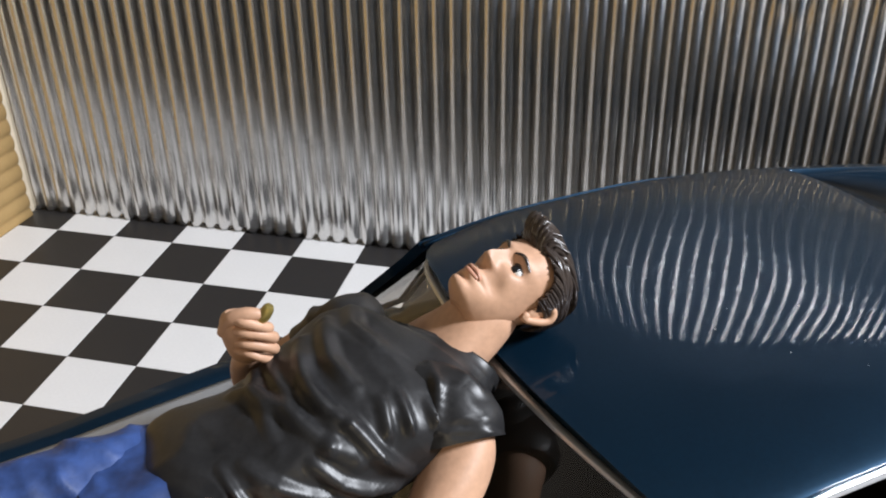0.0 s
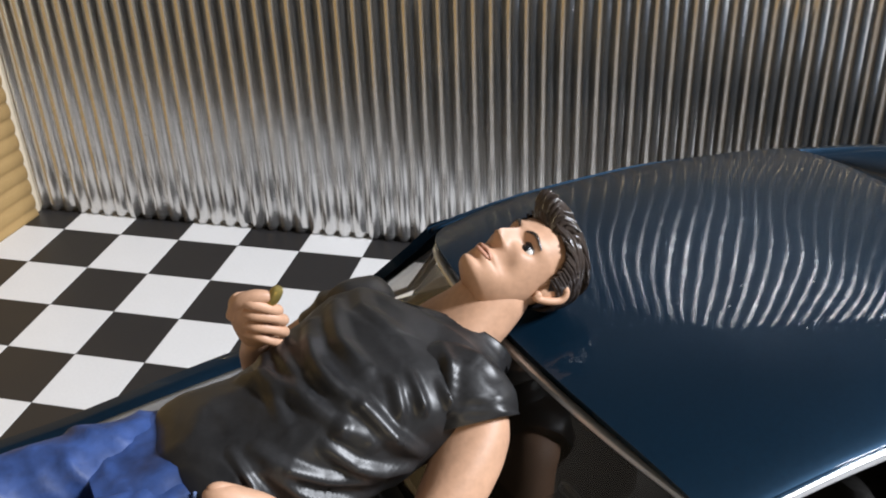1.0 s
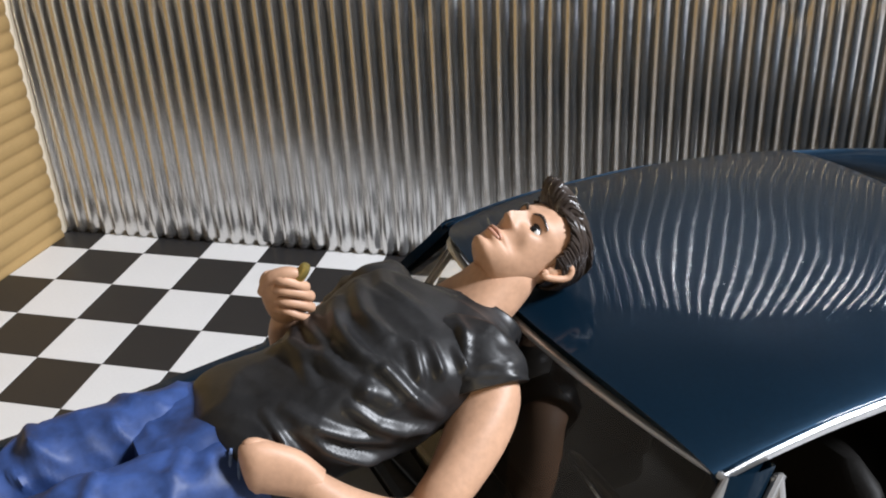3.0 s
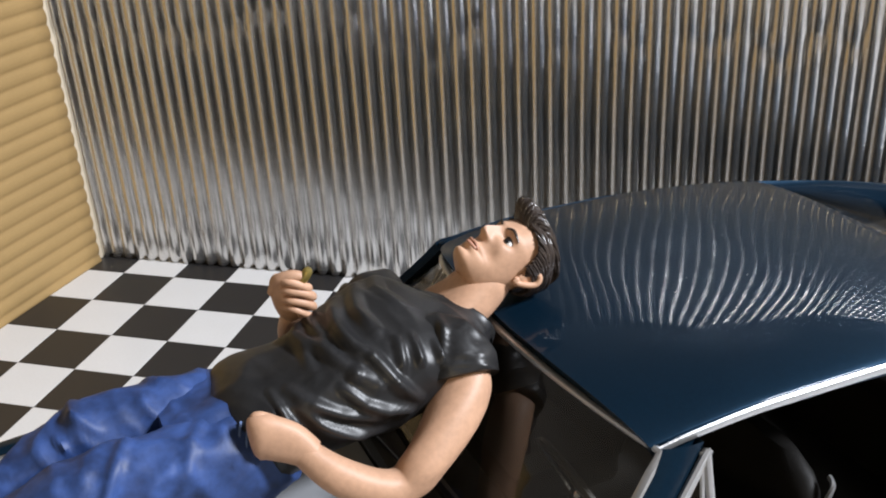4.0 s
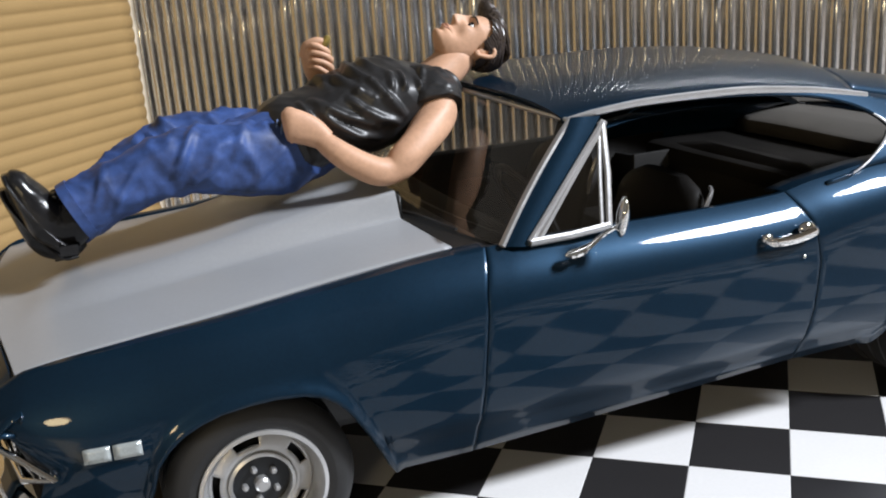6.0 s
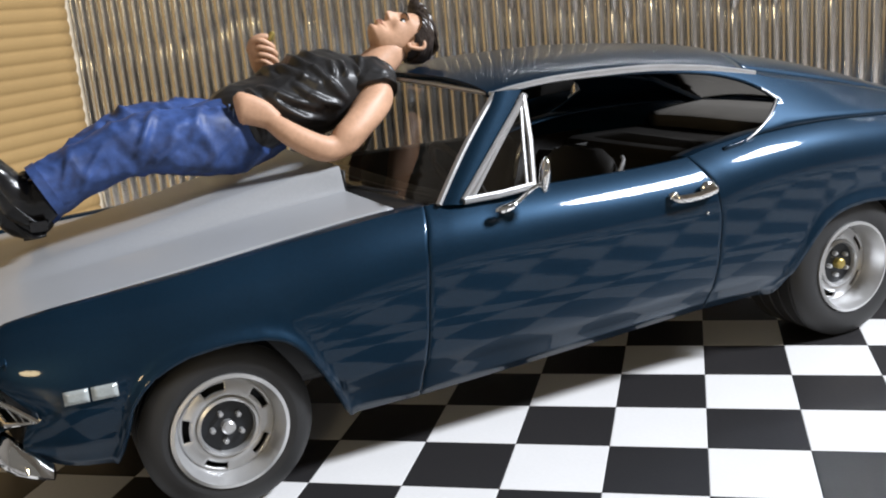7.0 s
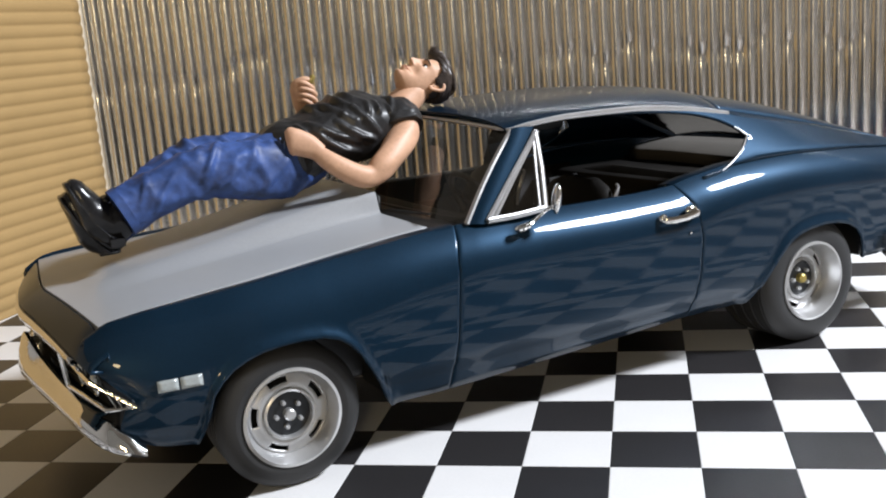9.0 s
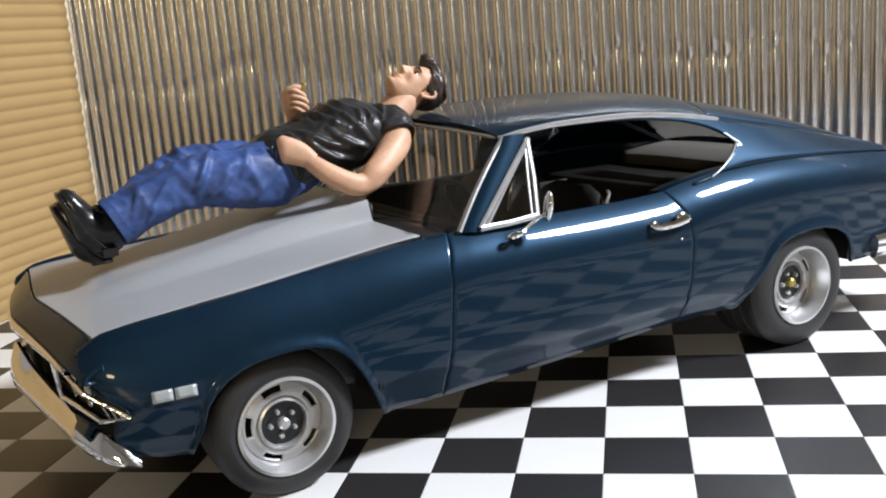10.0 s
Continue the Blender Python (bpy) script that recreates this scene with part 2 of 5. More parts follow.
def side_wall():
    """Brown corrugated card, flutes level, standing at a slight angle to the back wall."""
    bm = bmesh.new()
    pitch, depth, length = 0.37, 0.058, 15.5
    zs = []
    z = 0.0
    while z < 13.5:
        zs.append(z)
        z += pitch / 8
    rows = []
    for d in spread(0.0, length, 30):
        rows.append([(depth * abs(math.cos(math.pi * zz / pitch)) ** 0.75 + 0.04 * noise.noise((d * 0.15, zz * 0.2, 1.0)), -d, zz) for zz in zs])
    sheet(bm, rows)
    ob = link("wall_side", bm, CARD, thick=0.05, angle=80)
    ob.matrix_world = Matrix.Translation(cm(CORNER_X, WALL_Y - 0.35, 0)) @ pose(0, 0, 0, 0, 0, -6.0)
    tagged(ob, "brown corrugated cardboard wall with level flutes", "wall", kind="structure")
    bm = bmesh.new()
    box(bm, -0.16, -0.07, -15.5, 0.30, 0.0, 13.4, 0.01)
    part("backing_sheet", bm, CARDEDGE, ob, "pale flat backing sheet of the cardboard")
    return ob


def room():
    """A table top and the plain room round it, never seen directly."""
    bm = bmesh.new()
    box(bm, -70, 75, -75, 55, -2.6, -0.12, 0.2)
    tagged(link("table_top", bm, TABLE), "plain wooden table top under the printed floor", "table", kind="structure")
    for name, ext in (("wall_north", (-110, 120, 90, 94, -75, 160)), ("wall_south", (-110, 120, -114, -110, -75, -10)), ("wall_east", (120, 124, -114, 94, -75, 160)), ("wall_west", (-114, -110, -114, 94, -75, 160)), ("ceiling", (-114, 124, -114, 94, 160, 164)), ("room_floor", (-114, 124, -114, 94, -79, -75))):
        bm = bmesh.new()
        box(bm, *ext)
        ob = link(name, bm, PLASTER if name != "room_floor" else TABLE, smooth=False)
        tagged(ob, "plain cream plaster closing the room" if name != "room_floor" else "plain brown room floor", name.split("_")[-1] if name == "room_floor" else name.split("_")[0], kind="structure")


back_wall()
side_wall()
room()


# ---- the model car: s runs to the rear from the front axle, w to the passenger's side, z up ----
car = new("model_car")
car.matrix_world = Matrix.Translation(cm(-5.78, 0.46, 0)) @ pose(0, 0, 0, 0, 0, 39.0)
car.empty_display_size = 0.02
tagged(car, "dark blue two-door coupe model car with grey hood on checkered floor", "model car")

SAG[0], SKEW[0] = 0.010, 1.0
CREST = [(-3.1, 2.70), (-2.74, 2.93), (-2.4, 3.12), (-1.0, 3.29), (0.0, 3.38), (1.5, 3.55), (3.0, 3.70), (4.0, 3.72), (6.8, 3.68), (8.1, 3.70), (8.8, 3.83), (9.7, 3.95), (10.7, 3.98), (12.0, 3.93), (14.0, 3.76), (16.0, 3.48)]
WIDTH = [(-3.1, 3.36), (-2.6, 3.50), (-1.5, 3.66), (0.0, 3.75), (4.0, 3.79), (8.0, 3.79), (11.0, 3.83), (13.0, 3.76), (16.0, 3.48)]
FRONT_ARCH = [(-1.36, 1.09), (-1.29, 1.25), (-1.20, 1.56), (-1.11, 1.84), (-0.95, 2.06), (-0.76, 2.22), (-0.52, 2.33), (-0.29, 2.40), (0.05, 2.44), (0.35, 2.45), (0.70, 2.42), (0.95, 2.34), (1.12, 2.21), (1.26, 2.05), (1.44, 1.75), (1.60, 1.45), (1.74, 1.15), (1.85, 0.92)]
REAR_ARCH = [(9.62, 1.15), (9.78, 1.27), (9.97, 1.52), (10.17, 1.80), (10.37, 2.05), (10.58, 2.24), (10.84, 2.37), (11.14, 2.44), (11.55, 2.47), (11.97, 2.44), (12.30, 2.36), (12.55, 2.22), (12.72, 2.00), (12.82, 1.75), (12.88, 1.52)]
SILL = [(-3.1, 1.45), (-2.2, 1.22)] + FRONT_ARCH + [(3.0, 0.92), (5.4, 1.02), (8.1, 1.15)] + REAR_ARCH + [(13.4, 1.50), (16.0, 1.75)]


def sill(s):
    return float(np.interp(s, [p[0] for p in SILL], [p[1] for p in SILL]))


def flank(s, z):
    """Half width of the body at a height."""
    top, wide, low = tab(s, CREST), tab(s, WIDTH), sill(s)
    u, r = top - z, float(np.interp(s, [-3, 1, 3.5, 9, 16], [1.40, 1.35, 0.95, 0.85, 0.80]))
    w = wide
    if u < r:
        w -= 0.46 * max(0.0, 1 - u / r) ** 2.6
    if z < 2.1:
        w -= 0.30 * ((2.1 - z) / 1.2) ** 1.6
    if z < 1.45:
        w -= 0.05 * min(1.0, (1.45 - z) / 0.06)
    if -1.4 < s < 1.9 or 9.4 < s < 12.9:
        w += 0.07 * math.exp(-(((z - low) / 0.13) ** 2))
    return w


def lean(s, z):
    """Door shuts are not quite upright."""
    a = float(np.interp(z, [0.9, 2.2, 3.2, 3.75], [-0.07, 0.05, 0.16, 0.34])) * math.exp(-(((s - 3.05) / 0.7) ** 2))
    b = float(np.interp(z, [1.1, 2.0, 2.7, 3.3, 3.8], [-0.10, 0.06, 0.14, 0.05, -0.22])) * math.exp(-(((s - 8.3) / 0.6) ** 2))
    c = float(np.interp(z, [1.15, 1.4, 1.62, 1.92, 2.0, 2.45, 2.62, 2.8, 3.1], [0.52, 0.42, 0.30, 0.42, 0.52, 0.14, 0.03, 0.0, 0.10])) * max(0.0, 1 - (s + 2.74) / 1.0) ** 1.3
    return a + b + c


def body_side(s0, s1, sign, inner, step=0.11):
    """One outer panel between two shut lines; inner gives the points that lead in to its top edge."""
    edges = {s0 + 0.012, s0 + 0.03, s0 + 0.06, s1 - 0.012, s1 - 0.03, s1 - 0.06}
    stops = sorted({round(x, 3) for x in np.arange(s0, s1, step)} | {s1} | edges | {p[0] for p in SILL if s0 < p[0] < s1})
    rows = []
    for s in stops:
        roll = 0.014 * (max(0.0, 1 - (s - s0) / 0.05) ** 2 * (s0 > 0) + max(0.0, 1 - (s1 - s) / 0.05) ** 2 * (s1 < 15))
        top, low = tab(s, CREST), sill(s)
        row = [(s, w, z) for w, z in inner(s, top)]
        for k in range(27):
            z = top - (top - low) * (k / 26) ** 1.35
            row.append((s, flank(s, z) - roll, z))
        rows.append([(x + lean(x, z), sign * w, z) for x, w, z in row])
    bm = bmesh.new()
    sheet(bm, rows, flip=sign > 0)
    return bm


def fender_inner(s, top):
    edge = flank(s, top)
    lip = min(2.99, edge - 0.12)
    return [(lip, top - 0.12), (lip, top - 0.045), (lip + 0.05, top - 0.005), ((lip + edge) / 2, top + 0.012)]


def door_inner(s, top):
    edge = flank(s, top)
    return [(edge - 0.16, top - 0.6), (edge - 0.16, top - 0.06), (edge - 0.08, top - 0.005)]


def quarter_inner(s, top):
    edge = flank(s, top)
    return [(edge - 0.5, top - 0.06), (edge - 0.2, top - 0.01)]


for sign in (-1, 1):
    part("front_fender", body_side(-2.74, 3.041, sign, fender_inner), PAINT, car, thick=0.05)
    door = part("door", body_side(3.049, 8.276, sign, door_inner), PAINT, car, thick=0.05)
    bm = bmesh.new()
    tube(bm, curve_pts([(7.40, sign * (flank(7.4, 3.24) + 0.02), 3.24), (7.48, sign * 3.88, 3.19), (7.85, sign * 3.91, 3.19), (8.22, sign * 3.88, 3.24), (8.28, sign * 3.74, 3.26)]), [0.032] * 6 + [0.045] * 13 + [0.032] * 6, 8, flat=1.5)
    ball(bm, (8.12, sign * 3.80, 3.28), (0.15, 0.07, 0.10))
    ball(bm, (7.46, sign * 3.79, 3.23), (0.09, 0.05, 0.08))
    part("door_handle", bm, CHROME, door, "chrome door handle")
    bm = bmesh.new()
    ball(bm, (8.10, sign * 3.80, 2.86), (0.03, 0.03, 0.03), u=8, v=6)
    part("keyhole", bm, CHROME, door, "tiny chrome lock button")
    part("quarter_panel", body_side(8.284, 15.9, sign, quarter_inner), PAINT, car, thick=0.05)
    # chrome front marker lamp, two small lenses
    bm = bmesh.new()
    for a, b in ((-1.87, -1.57), (-1.54, -1.22)):
        rows = [[(s, sign * (flank(s, z) + 0.045), z) for z in spread(2.10, 2.27, 4)] for s in spread(a, b, 5)]
        sheet(bm, rows, flip=sign < 0)
    part("side_marker", bm, LENS, car, "silver two-part side marker lamp", thick=0.06)


# hood with a raised cowl scoop
def hood_z(s, w):
    edge = tab(s, [(-3.0, 2.94), (-2.55, 3.03), (-2.14, 3.12), (-0.42, 3.32), (1.51, 3.55), (3.1, 3.70)])
    rise = 0.37 * max(0.0, min(1.0, (s + 2.3) / 4.6)) ** 0.8
    soft = 0.80 - 0.66 * max(0.0, min(1.0, (s + 2.3) / 5.0)) ** 1.5
    u = max(0.0, min(1.0, (1.60 - abs(w)) / soft + 0.12))
    return edge + (0.16 + 0.06 * max(0.0, min(1.0, (-1.8 - s) / 1.1))) * (1 - (w / 3) ** 2) + rise * u * u * (3 - 2 * u)


def hood_front(w):
    return -2.89 + 0.15 * math.sqrt(w * w + 0.06)


bm = bmesh.new()
rows = []
across = sorted([2.96 * x for x in spread(-1, 1, 61)] + [q * x for x in (1.40, 1.46, 1.50, 1.54, 1.57, 1.60, 1.64, 1.70) for q in (-1, 1)])
for f in spread(0, 1, 50):
    rows.append([(hood_front(w) + f * (2.70 + 0.038 * w * w - hood_front(w)), w, hood_z(hood_front(w) + f * (2.78 - hood_front(w)), w)) for w in across])
down = [(x - 0.02, y, z - 0.12) for x, y, z in rows[0]]
back = [(x + 0.02, y, z - 0.16) for x, y, z in rows[-1]]
sheet(bm, [down] + rows + [back], flip=True)
hood = part("hood", bm, GREY, car, "matt grey hood with raised cowl scoop", thick=0.05)
bm = bmesh.new()
sheet(bm, [[(2.745 + 0.038 * w * w, w, 3.72), (2.745 + 0.038 * w * w, w, hood_z(2.7, w) - 0.05)] for w in spread(-1.5, 1.5, 13)])
part("scoop_mouth", bm, BLACK, hood, "black open mouth of the scoop", thick=0.03)

# black cowl panel under the windscreen
bm = bmesh.new()
rows = [[(s0 + 0.038 * w * w, w, 3.60 + 0.02 * (1 - (w / 3.2) ** 2) + dz) for w in spread(-3.25, 3.25, 25)] for s0, dz in ((2.55, -0.05), (2.75, 0.0), (3.1, 0.06), (3.5, 0.1))]
sheet(bm, rows, flip=True)
cowl = part("cowl_panel", bm, BLACK, car, "black cowl panel below the windscreen", thick=0.05)
for w0 in (-1.9, 0.5):
    bm = bmesh.new()
    tube(bm, [(2.95, w0 + 0.9, 3.74), (3.02, w0 + 0.2, 3.82), (3.14, w0 - 1.0, 3.88)], 0.022, 6)
    part("wiper", bm, BLACK, cowl)


# nose
def nose_s(w):
    return -3.33 + 0.165 * math.sqrt(w * w + 0.10) + 0.10 * max(0.0, abs(w) - 2.9) ** 1.5


def brow_z(w):
    """Height of the nose's upper front edge."""
    return 2.95 - 0.40 * (abs(w) / 3.3) ** 1.7


bm = bmesh.new()
rows = []
for w in spread(-3.36, 3.36, 57):
    z0 = hood_z(hood_front(w), min(abs(w), 2.96)) - 0.015 - 0.5 * max(0, abs(w) - 2.6) ** 1.6
    s0, s1, z1 = hood_front(w) - 0.03, nose_s(w), brow_z(w)
    rows.append([(s0, w, z0 - 0.12), (s0, w, z0 - 0.01), (s0 - 0.02, w, z0), (s0 + (s1 - s0) * 0.4, w, z0 + (z1 - z0) * 0.28), (s0 + (s1 - s0) * 0.8, w, z0 + (z1 - z0) * 0.72), (s1 + 0.01, w, z1), (s1 + 0.03, w, z1 - 0.04), (s1 + 0.20, w, z1 - 0.06)])
sheet(bm, rows, flip=True)
part("header_panel", bm, PAINT, car, thick=0.04)

# recessed grille with bars
bm = bmesh.new()
rows = [[(nose_s(w) + 0.42, w, brow_z(w) - 0.12), (nose_s(w) + 0.50, w, 2.15), (nose_s(w) + 0.40, w, 1.50)] for w in spread(-3.2, 3.2, 41)]
sheet(bm, rows)
grille = part("grille", bm, BLACK, car, "recessed black grille", thick=0.05)
for k in range(6):
    z = 1.98 + 0.10 * k
    bm = bmesh.new()
    tube(bm, [(nose_s(w) + 0.36, w, z) for w in spread(-1.75, 1.75, 21)], 0.018, 6)
    part("grille_bar", bm, BLACK, grille)
# bright strip under the nose's edge, deepest in the middle
bm = bmesh.new()
rows = []
for w in spread(-2.75, 2.75, 49):
    deep = 0.27 - 0.17 * (abs(w) / 2.75) ** 1.2
    z, x = brow_z(w) - 0.05, nose_s(w)
    rows.append([(x + 0.05, w, z + 0.02), (x - 0.035, w, z), (x - 0.05, w, z - 0.3 * deep), (x - 0.03, w, z - 0.8 * deep), (x + 0.02, w, z - deep), (x + 0.10, w, z - deep + 0.02)])
sheet(bm, rows, flip=True)
part("upper_trim", bm, CHROME, grille, "broad chrome strip under the nose edge", thick=0.02)
# painted pan between the grille and the bumper
bm = bmesh.new()
rows = [[(nose_s(w) + 0.36, w, 1.86), (nose_s(w) + 0.12, w, 1.80), (nose_s(w) + 0.02, w, 1.66), (nose_s(w) + 0.16, w, 1.30)] for w in spread(-3.15, 3.15, 41)]
sheet(bm, rows, flip=True)
part("front_pan", bm, PAINT, car, thick=0.04)
for sign in (-1, 1):
    corners = [(nose_s(1.75) + 0.10, 1.75, 2.55), (nose_s(2.6) + 0.06, 2.6, 2.47), (nose_s(3.2) + 0.05, 3.30, 2.36), (-2.20, 3.58, 1.96), (-2.56, 3.28, 1.90), (nose_s(1.75) + 0.16, 1.75, 1.92)]
    pts = [(x, sign * y, z) for x, y, z in corners]
    bm = bmesh.new()
    tube(bm, pts + [pts[0]], 0.042, 8, up=(1, 0, 0.2))
    bezel = part("headlight_bezel", bm, CHROME, car, "chrome headlight bezel")
    bm = bmesh.new()
    sheet(bm, [[(x + 0.20, y * 0.99, z) for x, y, z in (pts[0], pts[5])], [(x + 0.22, y * 0.985, z) for x, y, z in (pts[1], ((pts[5][0] + pts[4][0]) / 2, (pts[5][1] + pts[4][1]) / 2, 1.91))], [(x + 0.16, y * 0.98, z) for x, y, z in (pts[2], pts[4])], [(x + 0.05, y * 0.97, z) for x, y, z in (pts[3], pts[3])]], flip=sign > 0)
    part("bezel_panel", bm, HUB, bezel, "dark ribbed panel behind the headlights", thick=0.03)
    for k in range(4):
        u = 0.2 + 0.2 * k
        bm = bmesh.new()
        lo, hi = Vector(pts[4]).lerp(Vector(pts[3]), u), Vector(pts[2]).lerp(Vector(pts[3]), u)
        tube(bm, [lo + Vector((0.05, -sign * 0.03, 0.02)), hi + Vector((0.05, -sign * 0.03, -0.02))], 0.012, 6)
        part("bezel_rib", bm, STEEL, bezel)
    for w0 in (2.08, 2.72):
        at = nose_s(w0) + 0.30
        bm = bmesh.new()
        ball(bm, (at, sign * w0, 2.20), (0.08, 0.22, 0.22), u=18, v=10)
        part("headlight", bm, LENS, bezel, "round clear headlight")
        bm = bmesh.new()
        ring = [(at - 0.02, sign * w0 + 0.24 * math.cos(a), 2.20 + 0.24 * math.sin(a)) for a in (2 * math.pi * k / 20 for k in range(21))]
        tube(bm, ring, 0.022, 6, up=(1, 0, 0))
        part("lamp_ring", bm, CHROME, bezel, "chrome headlight ring")


def bumper(path, section, name, label):
    bm = bmesh.new()
    pts = curve_pts([Vector((s, w, 0)) for s, w in path], 6)
    rows = []
    for i, p in enumerate(pts):
        d = (pts[min(i + 1, len(pts) - 1)] - pts[max(i - 1, 0)]).normalized()
        out = d.cross(Vector((0, 0, 1)))
        rows.append([(p.x + out.x * o, p.y + out.y * o, z) for o, z in section])
    vs = sheet(bm, rows, loop=True)
    cap(bm, vs[0][::-1])
    cap(bm, vs[-1])
    bmesh.ops.recalc_face_normals(bm, faces=bm.faces)
    return part(name, bm, CHROME, car, label)


# front bumper: a deep beak in the middle, slim wrapped ends; stations of (s, w, low, high)
half = [(-2.14, 3.60, 1.15, 1.30), (-2.38, 3.54, 1.20, 1.50), (-2.64, 3.34, 1.28, 1.68), (-2.84, 2.80, 1.38, 1.74), (-2.98, 2.10, 1.45, 1.84), (-3.12, 1.40, 1.52, 1.98), (-3.27, 0.70, 1.60, 2.18), (-3.36, 0.28, 1.64, 2.38), (-3.39, 0.0, 1.66, 2.46)]
full = [(a, -b, c, d) for a, b, c, d in half] + half[-2::-1]
path = curve_pts([(a, b, 0) for a, b, c, d in full], 5)
lows = [v.x for v in curve_pts([(c, 0, 0) for a, b, c, d in full], 5)]
highs = [v.x for v in curve_pts([(d, 0, 0) for a, b, c, d in full], 5)]
bm = bmesh.new()
rows = []
for i, p in enumerate(path):
    d = (path[min(i + 1, len(path) - 1)] - path[max(i - 1, 0)]).normalized()
    out = Vector((-d.y, d.x, 0)) * (1 if -d.y < 0 else -1)
    if out.x > 0.2:
        out = -out
    rows.append([(p.x + out.x * o, p.y + out.y * o, lows[i] + (highs[i] - lows[i]) * u) for u, o in ((1.0, -0.17), (1.02, -0.11), (0.95, -0.07), (0.65, 0.01), (0.32, 0.06), (0.16, 0.05), (0.03, -0.03), (0.0, -0.16), (0.45, -0.20))])
vs = sheet(bm, rows, loop=True)
cap(bm, vs[0][::-1])
cap(bm, vs[-1])
bmesh.ops.recalc_face_normals(bm, faces=bm.faces)
part("front_bumper", bm, CHROME, car, "chrome front bumper mirroring cardboard and tiles")
rear_half = [(13.5, -3.74), (15.2, -3.66), (15.85, -3.3), (16.08, -1.8), (16.14, 0.0)]
bumper((rear_half + [(s, -w) for s, w in rear_half[-2::-1]])[::-1], [(0.0, 1.98), (-0.08, 2.0), (-0.16, 1.9), (-0.16, 1.7), (-0.08, 1.52), (0.04, 1.50), (0.06, 1.7)], "rear_bumper", "chrome rear bumper")

# ---- greenhouse ----
SAG[0], TUCK[0], SKEW[0] = 0.014, 0.12, 0.0
RAIL = [(4.80, 5.13), (5.3, 5.20), (6.15, 5.25), (7.44, 5.23), (8.81, 5.10), (9.83, 4.92), (10.6, 4.75), (12.1, 4.42), (13.3, 4.12), (14.6, 3.74)]
SPINE = [(4.42, 5.34), (5.2, 5.45), (6.2, 5.51), (7.6, 5.52), (9.0, 5.44), (10.6, 5.18), (12.1, 4.80), (13.3, 4.40), (14.4, 3.98), (15.0, 3.80)]
WIN_TOP = [(4.9, 5.06), (5.3, 5.11), (6.14, 5.17), (7.43, 5.12), (8.81, 4.97), (9.53, 4.79), (10.0, 4.56), (10.16, 4.40)]
WIN_LOW = [(8.45, 3.66), (8.9, 3.72), (9.5, 3.97), (9.9, 4.20), (10.16, 4.40)]


def corner(w):
    """How far the rounded front corner of the roof runs back."""
    return 0.42 * max(0.0, (w - 1.9) / 0.9) ** 2


def cabin_w(s, z):
    base, rail = tab(s, CREST), tab(s, RAIL)
    lo, hi = tab(s, WIDTH) - 0.38, tab(s, [(4.8, 2.80), (7, 2.82), (9.8, 2.80), (12, 2.86), (14.6, 2.95)])
    u = max(0.0, (z - base) / max(0.25, rail - base))
    return lo + (hi - lo) * u**1.08


BACKLIGHT = [(9.70, 5.20), (10.4, 4.94), (11.3, 4.52), (12.2, 4.12), (12.95, 3.84), (14.6, 3.70)]


def split(s, table):
    if s <= 10.16:
        return tab(s, table)
    low, high = tab(s, CREST) - 0.03, tab(s, RAIL)
    k = (4.40 - (tab(10.16, CREST) - 0.03)) / (tab(10.16, RAIL) - tab(10.16, CREST) + 0.03)
    return low + (high - low) * k


def roof_row(s, n=31):
    rail = tab(s, RAIL)
    edge = cabin_w(s, rail)
    top = tab(s, SPINE)
    row = []
    for x in [math.sin(math.pi / 2 * q) for q in spread(-1, 1, n)]:
        a = abs(x)
        row.append((edge * x, rail + (top - rail) * (1 - a**3.6) ** 0.8))
    return row


bm = bmesh.new()
rows = []
for s in spread(4.80, 9.75, 42):
    bow = lambda w: 0.36 * (1 - (w / 2.8) ** 2) * max(0.0, 1 - (s - 4.8) / 3.0)  # noqa: E731
    rows.append([(s - bow(w) + corner(w) * max(0.0, 1 - (s - 4.8) / 1.6), w, z) for w, z in roof_row(s)])
front_lip = [(x + 0.03, y, z - 0.10) for x, y, z in rows[0]]
sheet(bm, [front_lip] + rows, flip=True)
for sign in (-1, 1):
    # sail panels beside the rear window
    rows = []
    for s in spread(9.75, 14.6, 40):
        rail = tab(s, RAIL)
        edge, top = cabin_w(s, rail), tab(s, SPINE)
        row = []
        for f in [1 - k / 15 for k in range(5)]:
            row.append((s, sign * edge * f, rail + (top - rail) * (1 - f**3.6) ** 0.8))
        w1, z1 = row[-1][1], row[-1][2]
        low = min(z1 - 0.06, tab(s, BACKLIGHT) - 0.06)
        row += [(s, w1 - sign * 0.03, z1 - 0.03), (s, w1 - sign * 0.05, (z1 + low) / 2), (s, w1 - sign * 0.05, low)]
        rows.append(row)
    sheet(bm, rows, flip=sign < 0)
    # above the side windows and on to the tail of the sail panel, then the quarter below
    stops = sorted(set(spread(4.9, 10.16, 45) + spread(10.16, 14.6, 34)))
    rows = [[(s, sign * cabin_w(s, z), z) for z in spread(tab(s, RAIL), split(s, WIN_TOP), 6)] for s in stops]
    sheet(bm, rows, flip=sign > 0)
    stops = sorted(set(spread(8.75, 10.16, 14) + spread(10.16, 14.6, 34)))
    rows = [[(s, sign * cabin_w(s, z), z) for z in spread(split(s, WIN_LOW), tab(s, CREST) - 0.03, 6)] for s in stops]
    sheet(bm, rows, flip=sign > 0)
roof = part("roof", bm, PAINT, car, "dark blue steel roof with sail panels", thick=0.05, angle=50)
